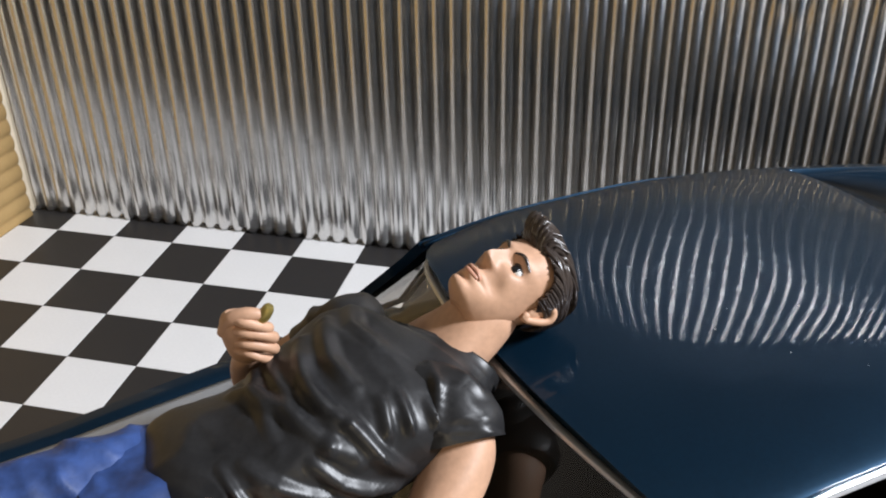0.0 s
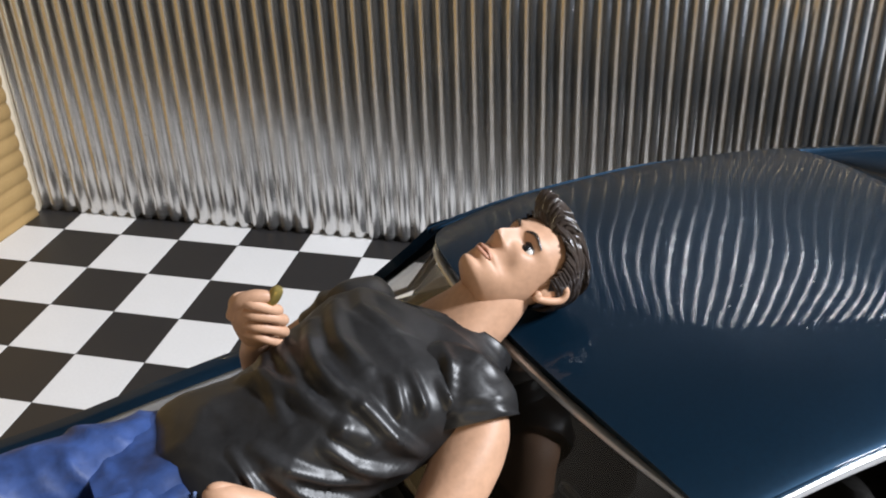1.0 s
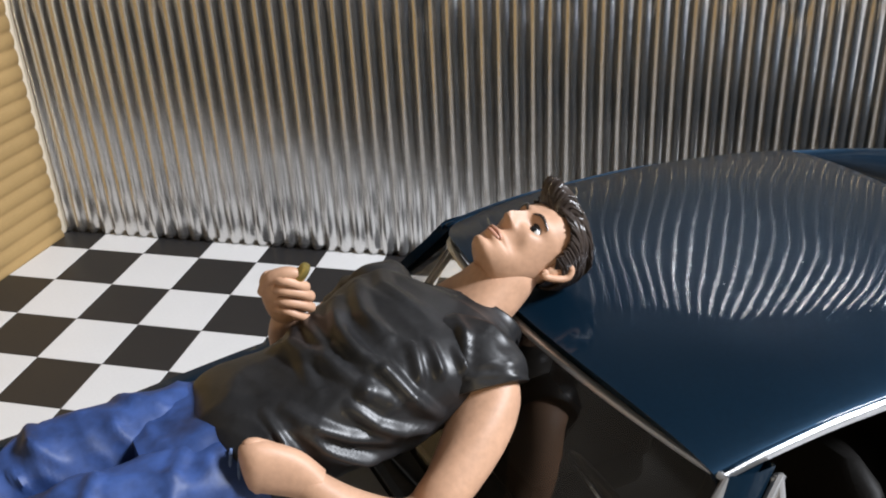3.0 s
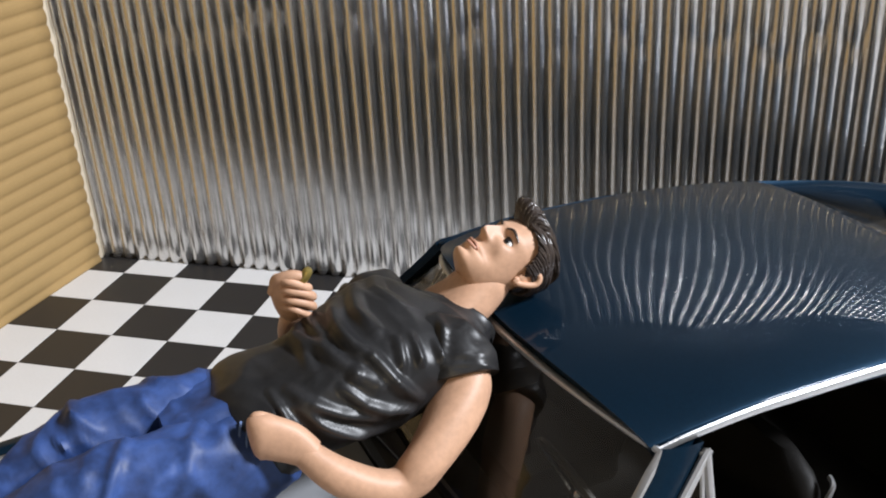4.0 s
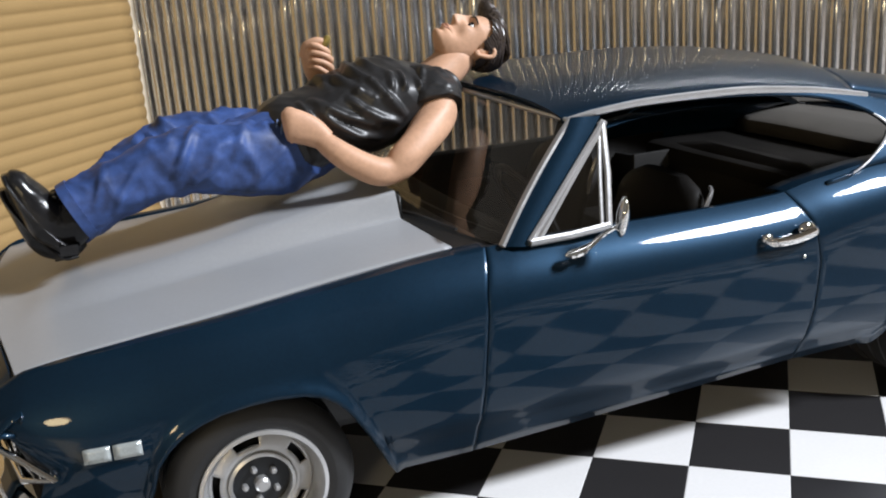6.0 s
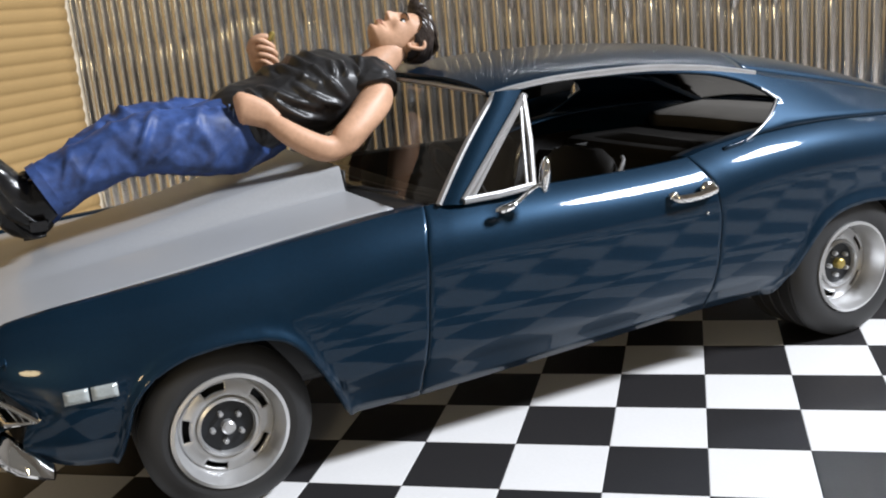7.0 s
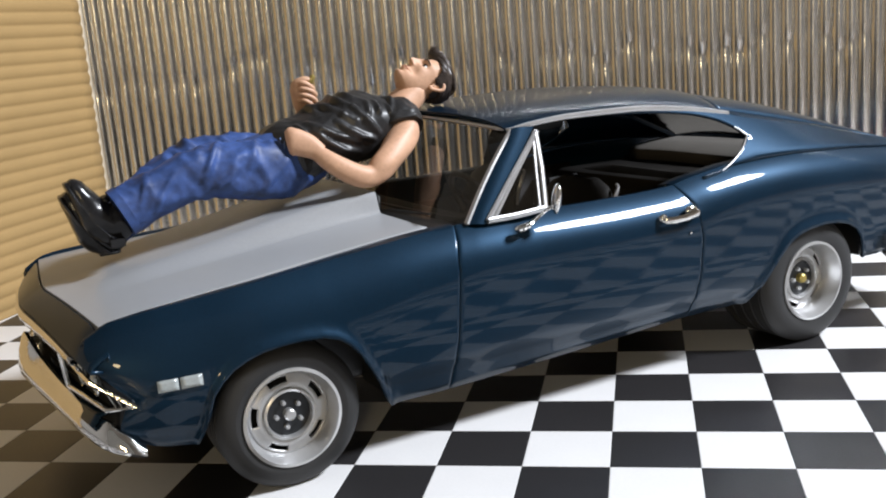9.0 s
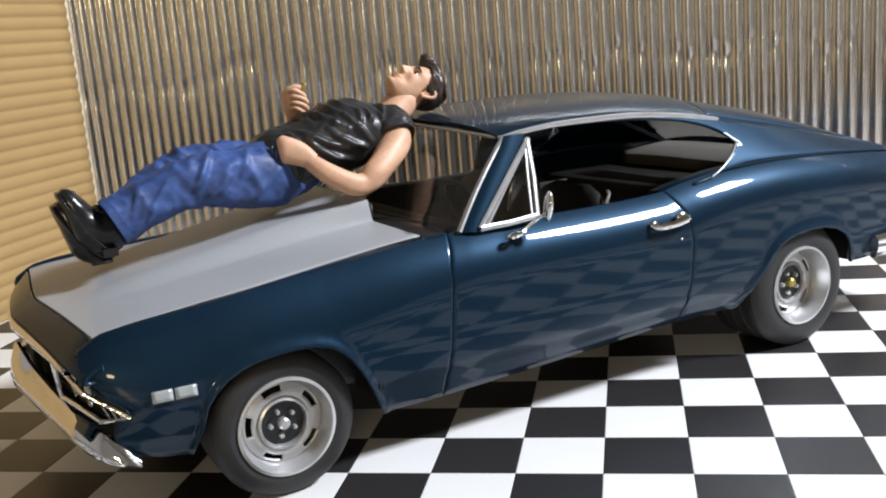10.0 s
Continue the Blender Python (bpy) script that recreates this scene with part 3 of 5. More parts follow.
for sign in (-1, 1):
    bm = bmesh.new()
    tube(bm, [(s, sign * (cabin_w(s, tab(s, RAIL)) + 0.03), tab(s, RAIL) - 0.04) for s in spread(4.86, 10.0, 40)], [0.018 + 0.014 * math.sin(math.pi * (k + 4) / 48) for k in range(40)], 8, flat=1.9)
    part("drip_rail", bm, FOILTRIM if sign < 0 else PAINT, roof, "drip rail above the side windows")
    bm = bmesh.new()
    pts = [(s, sign * (cabin_w(s, tab(s, WIN_LOW)) + 0.02), tab(s, WIN_LOW)) for s in spread(8.6, 10.16, 16)]
    pts += [(s, sign * (cabin_w(s, tab(s, WIN_TOP)) + 0.02), tab(s, WIN_TOP)) for s in spread(10.13, 9.95, 3)]
    tube(bm, pts, 0.018, 6)
    part("window_trim", bm, FOILTRIM, roof, "bright trim round the quarter window")

# rear window, trunk lid, tail
bm = bmesh.new()
sheet(bm, [[(s, w, tab(s, BACKLIGHT) + 0.06 - 0.06 * (w / 2) ** 2) for w in spread(-2.03, 2.03, 15)] for s in spread(9.72, 12.95, 16)], flip=True)
rear_glass = part("rear_window", bm, GLASS, car, "curved rear window")
rear_glass.visible_shadow = False
bm = bmesh.new()
rows = [[(s, w, tab(s, CREST) - 0.04 + 0.12 * (1 - (w / 3.3) ** 2)) for w in spread(-3.05, 3.05, 25)] for s in spread(12.9, 15.75, 14)]
rows.append([(x + 0.14, y, z - 0.15) for x, y, z in rows[-1]])
sheet(bm, rows, flip=True)
part("trunk_lid", bm, PAINT, car, thick=0.05)
bm = bmesh.new()
rows = [[(15.9 + 0.12 * (1 - (w / 3.4) ** 2), w, z) for z in spread(3.36, 1.75, 8)] for w in spread(-3.3, 3.3, 21)]
sheet(bm, rows, flip=True)
tail = part("tail_panel", bm, PAINT, car, thick=0.05)
for sign in (-1, 1):
    bm = bmesh.new()
    box(bm, 15.93, 16.06, sign * 1.7, sign * 3.1, 2.35, 2.75, 0.04)
    part("tail_light", bm, RED, tail, "red tail light")


# windscreen
def screen(f, x):
    """f from base to top, x from side to side."""
    w = x * (3.38 + (2.84 - 3.38) * f)
    base_s, top_s = 3.02 + 0.049 * (3.42 * x) ** 2, 4.44 + 0.47 * x * x
    z = (3.68 + 0.05 * (1 - x * x)) + f * (5.24 - 0.14 * x * x - 3.70)
    return (base_s + (top_s - base_s) * f - 0.05 * math.sin(math.pi * f) + corner(w) * f * f, w, z)


bm = bmesh.new()
sheet(bm, [[screen(f, x) for x in spread(-1, 1, 25)] for f in spread(0, 1, 10)], flip=True)
screen_ob = part("windscreen", bm, GLASS, car, "clear curved plastic windscreen")
screen_ob.visible_shadow = False
bm = bmesh.new()
edge = [screen(f, -1) for f in spread(0, 1, 10)] + [screen(1, x) for x in spread(-1, 1, 25)][1:] + [screen(f, 1) for f in spread(1, 0, 10)][1:]
tube(bm, [(x - 0.03, y * 1.006, z + 0.02) for x, y, z in edge], 0.050, 8, flat=0.8)
part("windscreen_trim", bm, FOILTRIM, screen_ob, "bright metal windscreen trim")
bm = bmesh.new()
ball(bm, (4.05, 0.0, 4.92), (0.07, 0.42, 0.12))
tube(bm, [(4.2, 0, 5.0), (4.45, 0, 5.18)], 0.025, 6)
part("rear_view_mirror", bm, BLACK, screen_ob, "black interior mirror")

for sign in (-1, 1):
    bm = bmesh.new()
    lo, hi = Vector((3.66, sign * 3.40, 3.66)), Vector((4.95, sign * 2.86, 5.12))
    lo_back, hi_back = Vector((3.90, sign * 3.49, 3.66)), Vector((5.32, sign * 2.93, 5.12))
    rows = []
    for f in spread(0, 1, 8):
        c, d = lo.lerp(hi, f), lo_back.lerp(hi_back, f)
        inward = Vector((0, -sign * 0.12, -0.02))
        rows.append([c + Vector((-0.08, 0, 0.02)), c + Vector((0.0, sign * 0.05, 0.03)), c.lerp(d, 0.5) + Vector((0, sign * 0.05, 0.02)), d, d + inward, c + inward])
    vs = sheet(bm, rows, loop=True, flip=sign > 0)
    bmesh.ops.recalc_face_normals(bm, faces=bm.faces)
    part("pillar", bm, PAINT, car)
    a, b, c = Vector((3.93, sign * 3.49, 3.71)), Vector((5.34, sign * 2.97, 5.04)), Vector((5.08, sign * 3.53, 3.76))
    bm = bmesh.new()
    back = Vector((0.105, sign * 0.01, 0.0))
    tube(bm, [a, a.lerp(b, 0.5), b], 0.062, 8, flat=0.7, up=(0, 1, 0.4))
    tube(bm, [a + back, (a + back).lerp(b, 0.5), b + back * 0.2], 0.045, 8, flat=0.8, up=(0, 1, 0.4))
    tube(bm, [b + Vector((-0.02, 0, 0.02)), b.lerp(c, 0.5) + Vector((0.02, 0, 0)), c], 0.048, 8, flat=0.8, up=(0, 1, 0.4))
    tube(bm, [b - back * 0.6, b.lerp(c, 0.5) - back * 0.9, c - back], 0.030, 8, flat=0.8, up=(0, 1, 0.4))
    tube(bm, [a, a.lerp(c, 0.5) - Vector((0, 0, 0.02)), c], 0.062, 8, flat=0.7, up=(0, 1, 0.4))
    vent = part("vent_window", bm, FOILTRIM, car, "bright silver framed triangular vent window")
    bm = bmesh.new()
    f = bm.faces.new([bm.verts.new(v) for v in (a, c, b)])
    pane = part("pane", bm, VENTGLASS, vent, "clear triangular pane")
    pane.visible_shadow = False

# near-black pane added to darken the rear side window on the passenger's side
bm = bmesh.new()
rows = []
for s in spread(7.8, 9.9, 14):
    low = tab(s, CREST) - 0.05 if s < 8.5 else tab(s, WIN_LOW)
    rows.append([(s, cabin_w(s, z) - 0.06, z) for z in spread(low, tab(s, WIN_TOP), 6)])
sheet(bm, rows)
part("quarter_window", bm, DARKGLASS, car, "near-black pane added in the rear side window")

# chrome door mirror on the driver's door
bm = bmesh.new()
tube(bm, curve_pts([(4.30, -3.74, 3.53), (4.48, -3.80, 3.57), (4.66, -3.80, 3.64), (4.84, -3.80, 3.75), (5.00, -3.86, 3.84)]), [0.03, 0.05, 0.07, 0.08, 0.085, 0.085, 0.08, 0.08, 0.075, 0.07, 0.06, 0.055, 0.05, 0.045, 0.045, 0.04, 0.04, 0.04, 0.04, 0.04, 0.04, 0.04, 0.04, 0.04, 0.04], 8, flat=0.7)
mirror = part("door_mirror", bm, CHROME, car, "small round chrome door mirror")
bm = bmesh.new()
ball(bm, (5.03, -3.96, 3.98), (0.085, 0.15, 0.27), turn=pose(0, 0, 0, 0, 8, -26), u=20, v=12)
part("mirror_head", bm, CHROME, mirror)

# ---- interior ----
SAG[0], TUCK[0] = 0.016, 0.0
bm = bmesh.new()
rows = [[(s, w, z) for w, z in ((-3.3, 3.5), (-3.28, 2.2), (-3.1, 1.35), (0.0, 1.35), (3.1, 1.35), (3.28, 2.2), (3.3, 3.5))] for s in (2.9, 6, 9, 10.4)]
sheet(bm, rows, flip=True)
tub = part("cabin_tub", bm, INTERIOR, car, "black cabin floor and door cards", thick=0.05)
bm = bmesh.new()
box(bm, 9.7, 12.9, -3.0, 3.0, 1.4, 3.42, 0.15)
part("shelf_support", bm, INTERIOR, tub)
bm = bmesh.new()
rows = [[(11.55 + 0.02 * w * w, w, 3.40), (11.55 + 0.02 * w * w, w, 3.64), (11.62 + 0.02 * w * w, w, 3.68), (12.2, w, 3.75), (12.88, w, 3.80)] for w in spread(-2.4, 2.4, 13)]
sheet(bm, rows, flip=True)
part("parcel_shelf", bm, SHELF, tub, "dusty grey-brown rear parcel shelf", thick=0.04)
bm = bmesh.new()
rows = [[(3.05 + 0.05 * w * w * 0.6, w, 3.6), (3.4 + 0.03 * w * w, w, 3.72), (4.0 + 0.02 * w * w, w, 3.66), (4.15, w, 3.4), (4.1, w, 2.6)] for w in spread(-3.15, 3.15, 21)]
sheet(bm, rows)
part("dashboard", bm, INTERIOR, tub, "black dashboard", thick=0.05)
bm = bmesh.new()
c, ax = Vector((4.85, -1.5, 3.62)), Vector((0.88, 0, 0.47))
e1, e2 = Vector((0, 1, 0)), ax.cross(Vector((0, 1, 0)))
tube(bm, [c + 0.72 * (e1 * math.cos(a) + e2 * math.sin(a)) for a in (2 * math.pi * k / 32 for k in range(33))], 0.055, 8, up=ax)
wheel_ob = part("steering_wheel", bm, BLACK, tub, "black steering wheel")
bm = bmesh.new()
for a in (0.5, 2.64, 4.71):
    tube(bm, [c - ax * 0.08, c + 0.70 * (e1 * math.cos(a) + e2 * math.sin(a))], 0.035, 6, up=ax)
ball(bm, c - ax * 0.05, (0.12, 0.12, 0.12))
part("spokes", bm, CHROME, wheel_ob, "chrome steering wheel spokes")
bm = bmesh.new()
tube(bm, [c - ax * 0.08, c - ax * 0.9], 0.07, 8)
part("column", bm, BLACK, wheel_ob)


def seat(bm, s0, w0, w1, back):
    """Cushion and a padded backrest with rounded shoulders."""
    box(bm, s0, s0 + 1.75, w0, w1, 1.6, 2.25, 0.16)
    rings, mid, half = [], (w0 + w1) / 2, (w1 - w0) / 2
    for f in spread(0, 1, 14):
        x, z, t = s0 + 1.65 + 0.55 * f, 2.1 + back * f, 0.28 - 0.08 * f
        shrink = (1 - max(0.0, (f - 0.7) / 0.3) ** 2.5 * 0.75) ** 0.5
        ring = []
        for k in range(28):
            a = 2 * math.pi * k / 28
            ca, sa = math.cos(a), math.sin(a)
            ring.append((x + t * shrink * math.copysign(abs(ca) ** 0.8, ca), mid + half * shrink * math.copysign(abs(sa) ** 0.5, sa), z))
        rings.append(ring)
    vs = sheet(bm, rings, loop=True)
    cap(bm, vs[-1])
    bmesh.ops.recalc_face_normals(bm, faces=bm.faces)


for w0, w1 in ((-2.75, -0.55), (0.55, 2.75)):
    bm = bmesh.new()
    seat(bm, 5.0, w0, w1, 1.75)
    chair = part("front_seat", bm, INTERIOR, tub, "black bucket seat")
    bm = bmesh.new()
    tube(bm, curve_pts([(7.02, w0 + 0.02, 3.05), (7.10, w0 - 0.03, 3.45), (7.24, w0 - 0.02, 3.72), (7.30, w0 + 0.1, 3.76)]), 0.03, 6, flat=1.4)
    part("seat_hinge", bm, FOILTRIM, chair, "bright seat hinge trim")
bm = bmesh.new()
seat(bm, 7.9, -2.8, 2.8, 1.4)
part("rear_seat", bm, INTERIOR, tub, "black rear bench seat")

# ---- underside and wheels ----
bm = bmesh.new()
box(bm, -2.5, 15.4, -2.2, 2.2, 1.05, 1.4, 0.1)
box(bm, 1.95, 9.4, -3.25, 3.25, 1.02, 1.35, 0.05)
for sign in (-1, 1):
    box(bm, -2.5, 3.0, sign * 2.15, sign * 2.25, 1.2, 3.1, 0.02)
    box(bm, 8.9, 15.5, sign * 2.05, sign * 2.15, 1.2, 3.3, 0.02)
    box(bm, 1.9, 2.0, sign * 2.2, sign * 3.35, 1.0, 3.2, 0.02)
    box(bm, 9.2, 9.3, sign * 2.1, sign * 3.4, 1.1, 3.2, 0.02)
    box(bm, 13.0, 13.1, sign * 2.1, sign * 3.5, 1.5, 3.2, 0.02)
    box(bm, -1.65, -1.55, sign * 2.2, sign * 3.3, 1.2, 3.0, 0.02)
part("chassis", bm, BLACK, car, "black chassis and wheel wells")
for s in (0.1, 11.43):
    bm = bmesh.new()
    tube(bm, [(s, -2.6, 1.2), (s, 2.6, 1.2)], 0.14, 8)
    part("axle", bm, BLACK, car)


SAG[0] = 0.0


def wheel(s, side, r, width, face, rim, dish):
    """side -1: driver's. face: half track to the tyre's outer wall. dish: how much deeper the disc sits."""
    c = (s, side * face, r)
    k = rim / 0.82
    bm = bmesh.new()
    # rolled lip, barrel, dish with slots
    prof = [(rim + 0.02, -0.05), (rim + 0.02, 0.03), (rim - 0.03, 0.045), (rim - 0.05, 0.0), (rim - 0.065, -0.10), (rim - 0.085, -0.14), (rim - 0.10, -0.21 - dish * 0.7), (rim - 0.12, -0.24 - dish)]
    spin(bm, prof, c, 56, axis_sign=side)
    rim_ob = part("wheel", bm, STEEL, car, "silver five-slot rally wheel with black tyre", angle=30)
    # dish, with five slots left open
    n = 100
    radii = [rim - 0.12, 0.655 * k, 0.545 * k, 0.48 * k, 0.42 * k]
    outs = [q - dish for q in (-0.24, -0.215, -0.19, -0.18, -0.20)]
    bm = bmesh.new()
    for lo in range(len(radii) - 1):
        for q in range(n):
            a0, a1 = 2 * math.pi * q / n, 2 * math.pi * (q + 1) / n
            if lo == 1 and (q % 20) < 9:
                continue
            pts = [(radii[lo], outs[lo], a0), (radii[lo], outs[lo], a1), (radii[lo + 1], outs[lo + 1], a1), (radii[lo + 1], outs[lo + 1], a0)]
            vs = [bm.verts.new((s + rr * math.cos(a + 0.25), side * (face + o), r + rr * math.sin(a + 0.25))) for rr, o, a in pts]
            bm.faces.new(vs if side < 0 else vs[::-1])
    part("slotted_disc", bm, STEEL, rim_ob, thick=0.05)
    inner = (s, side * (face - dish), r)
    bm = bmesh.new()
    spin(bm, [(0.44 * k, -0.21), (0.44 * k, -0.15), (0.40 * k, -0.13), (0.385 * k, -0.16), (0.38 * k, -0.26)], inner, 40, axis_sign=side)
    part("trim_ring", bm, STEEL, rim_ob)
    bm = bmesh.new()
    spin(bm, [(0.39 * k, -0.245), (0.18 * k, -0.225), (0.001, -0.225)], inner, 32, axis_sign=side)
    spin(bm, [(rim - 0.16, -0.42), (0.3, -0.42), (0.001, -0.42)], inner, 32, axis_sign=side)
    part("hub_plate", bm, HUB, rim_ob, "dark hub plate")
    bm = bmesh.new()
    spin(bm, [(0.10 * k, -0.23), (0.10 * k, -0.12), (0.07 * k, -0.09), (0.001, -0.085)], inner, 16, axis_sign=side)
    part("hub_cap", bm, AMBER if s > 5 else STEEL, rim_ob)
    nut = None
    for q in range(5):
        a = 2 * math.pi * q / 5 + 0.7
        if nut is None:
            bm = bmesh.new()
            spin(bm, [(0.042, -0.02), (0.042, 0.07), (0.025, 0.09), (0.001, 0.092)], (0, 0, 0), 6, axis_sign=side)
            nut = part("lug_nut", bm, STEEL, rim_ob)
            shape = nut.data
        else:
            nut = new("lug_nut", shape)
            nut.parent = rim_ob
        nut.location = cm(s + 0.22 * k * math.cos(a), side * (face - dish - 0.225), r + 0.22 * k * math.sin(a))
    bm = bmesh.new()
    prof = [(rim - 0.03, -width + 0.1), (rim + 0.1, -width), (r - 0.16, -width + 0.02), (r - 0.05, -width + 0.07), (r, -width + 0.16)]
    for q in range(5):
        o = -width + 0.2 + (width - 0.4) * q / 4
        prof += [(r, o - 0.03), (r - 0.03, o - 0.02), (r - 0.03, o + 0.02), (r, o + 0.03)]
    prof += [(r, -0.16), (r - 0.05, -0.08), (r - 0.14, -0.02), (r - 0.26, 0.02), (rim + 0.12, 0.02), (rim + 0.08, 0.01), (rim + 0.03, 0.005), (rim - 0.02, -0.03)]
    spin(bm, prof, c, 64, axis_sign=side)
    part("tyre", bm, RUBBER, rim_ob, "black rubber tyre", angle=30)
    return rim_ob


for side in (-1, 1):
    wheel(0.12, side, 1.19, 1.10, 3.58, 0.79, 0.0)
    wheel(11.36, side, 1.30, 1.50, 3.74, 0.80, 0.13)


# ---- the figurine: one painted resin piece lying on the hood, head on the roof's edge ----
fig = bmesh.new()
M_SKIN, M_SHIRT, M_JEANS, M_HAIR, M_SHOE, M_EYE, M_LIP, M_BRASS, M_SEAM = range(9)


def crease(p, out, path, high, wide):
    """Height of a sharp cloth fold that runs along a path; out is the way the cloth faces."""
    best, total = 0.0, len(path) - 1
    for i in range(total):
        a, b = Vector(path[i]), Vector(path[i + 1])
        u = max(0.0, min(1.0, (p - a).dot(b - a) / (b - a).length_squared))
        gap = p - a - (b - a) * u
        d = (gap - out * 0.9 * gap.dot(out)).length
        if d > 2.6 * wide or gap.length > 0.5:
            continue
        ends = math.sin(math.pi * (0.06 + 0.88 * (i + u) / total)) ** 0.6
        best = max(best, ends * (max(0.0, 1 - d / wide) ** 1.2 - 0.40 * math.exp(-(((d - 1.3 * wide) / (0.5 * wide)) ** 2))))
    return high * best


def limb(stations, mat, n=20, per=5, folds=0.0, seed=0.0, ends=True, lay=(1.9, 0.3, 2.0, 0.9), creases=(), slant=0.0, slant_end=0.0):
    """A soft limb: stations of (centre, half width across, half depth, across direction)."""
    cs = curve_pts([p[0] for p in stations], per)
    aa = [v.x for v in curve_pts([(p[1], 0, 0) for p in stations], per)]
    bb = [v.x for v in curve_pts([(p[2], 0, 0) for p in stations], per)]
    ww = [v for v in curve_pts([p[3] for p in stations], per)]
    rings = []
    for i, c in enumerate(cs):
        d = (cs[min(i + 1, len(cs) - 1)] - cs[max(i - 1, 0)]).normalized()
        across = (ww[i] - d * ww[i].dot(d)).normalized()
        deep = across.cross(d).normalized()
        ring = []
        for k in range(n):
            a = 2 * math.pi * k / n
            ca, sa = math.cos(a), math.sin(a)
            p = c + across * aa[i] * math.copysign(abs(ca) ** 0.85, ca) + deep * bb[i] * math.copysign(abs(sa) ** 0.85, sa)
            if folds:
                u1, u2, u3 = p.x * lay[0] + p.y * lay[1], p.y * lay[2] - p.x * lay[3], p.z * lay[2] + p.x * lay[3]
                wave = 1 - 2.6 * abs(noise.noise((u1 + seed, u2, u3 + seed)))
                fine = 1 - 2.6 * abs(noise.noise((u1 * 2.1 - seed, u2 * 2.1 + 3, u3 * 2.1)))
                wave = math.copysign(abs(wave) ** 1.3, wave) + 0.3 * fine
                p = p + (p - c).normalized() * folds * min(1.0, 0.12 * (len(cs) - 1 - i) + 0.1) * (wave - 0.45)
            if sa * deep.z > -0.5:
                out = (p - c).normalized()
                p = p + out * max(-0.06, min(0.11, sum(crease(p, out, *q) for q in creases)))
            p.x += (slant * max(0.0, 1 - i / 45) + slant_end * max(0.0, 1 - (len(cs) - 1 - i) / 40)) * (p.y - c.y)
            ring.append(p)
        rings.append(ring)
    vs = sheet(fig, rings, mat, loop=True)
    if ends:
        cap(fig, vs[0][::-1], mat)
        cap(fig, vs[-1], mat)


W = Vector((0, 1, 0))
# jeans: hips, two legs
limb([((2.25, -0.14, 4.80), 0.52, 0.40, W), ((1.85, -0.15, 4.78), 0.68, 0.54, W), ((1.35, -0.16, 4.76), 0.80, 0.60, W), ((0.95, -0.18, 4.74), 0.78, 0.54, W), ((0.6, -0.2, 4.78), 0.70, 0.44, W)], M_JEANS, 56, 12, 0.05, 1.0, lay=(1.5, 0.5, 1.8, 0.6))
limb([((1.95, -0.46, 4.74), 0.26, 0.30, W), ((1.62, -0.54, 4.70), 0.38, 0.46, W), ((1.25, -0.60, 4.70), 0.42, 0.53, W), ((0.6, -0.64, 4.76), 0.43, 0.50, W), ((0.1, -0.64, 4.83), 0.40, 0.45, W), ((-0.35, -0.62, 4.76), 0.37, 0.43, W), ((-0.85, -0.58, 4.58), 0.35, 0.40, W), ((-1.28, -0.55, 4.42), 0.35, 0.40, W), ((-1.48, -0.55, 4.34), 0.36, 0.41, W)], M_JEANS, 72, 14, 0.050, 4.0, lay=(1.5, 0.5, 1.6, 0.6), creases=[([(1.2, -0.35, 5.25), (0.85, -0.75, 5.1), (0.65, -1.05, 4.8)], 0.07, 0.11), ([(0.30, -0.55, 5.30), (0.05, -0.95, 5.05), (-0.15, -1.05, 4.75)], 0.10, 0.11), ([(0.45, -1.05, 4.85), (0.15, -1.05, 4.65), (-0.05, -0.95, 4.45)], 0.07, 0.09), ([(-0.55, -0.85, 4.90), (-0.85, -0.95, 4.60), (-1.00, -0.85, 4.35)], 0.06, 0.09), ([(-1.05, -0.75, 4.72), (-1.25, -0.90, 4.45)], 0.05, 0.07), ([(1.35, -0.95, 4.85), (1.05, -1.05, 4.6), (0.8, -0.95, 4.4)], 0.06, 0.10), ([(-0.95, -0.80, 4.20), (-1.25, -0.85, 4.18)], 0.06, 0.07)])
limb([((1.90, 0.10, 4.82), 0.26, 0.30, W), ((1.60, 0.16, 4.80), 0.37, 0.44, W), ((1.25, 0.20, 4.80), 0.42, 0.50, W), ((0.6, 0.20, 4.88), 0.40, 0.46, W), ((0.1, 0.18, 4.93), 0.38, 0.42, W), ((-0.35, 0.16, 4.82), 0.35, 0.38, W), ((-0.90, 0.11, 4.52), 0.34, 0.38, W), ((-1.36, 0.08, 4.24), 0.34, 0.40, W), ((-1.58, 0.08, 4.13), 0.35, 0.42, W)], M_JEANS, 72, 14, 0.050, 7.0, lay=(1.5, 0.5, 1.6, 0.6), creases=[([(1.05, 0.05, 5.28), (0.75, 0.25, 5.34), (0.55, 0.50, 5.15)], 0.06, 0.09), ([(0.05, -0.12, 5.20), (-0.15, 0.10, 5.30), (-0.10, 0.40, 5.1)], 0.09, 0.10), ([(-0.25, -0.15, 5.05), (-0.35, 0.05, 5.18)], 0.07, 0.07), ([(-0.75, -0.1, 4.9), (-0.95, 0.15, 4.85)], 0.05, 0.07)])
# pale pocket edge and side seam
for line in ([(1.46, -0.72, 5.26), (1.38, -0.88, 5.10), (1.33, -0.99, 4.88), (1.36, -1.01, 4.70)], [(1.38, -0.72, 5.26), (1.30, -0.88, 5.09), (1.26, -0.99, 4.88)]):
    tube(fig, curve_pts(line, 5), 0.014, 6, M_SEAM)
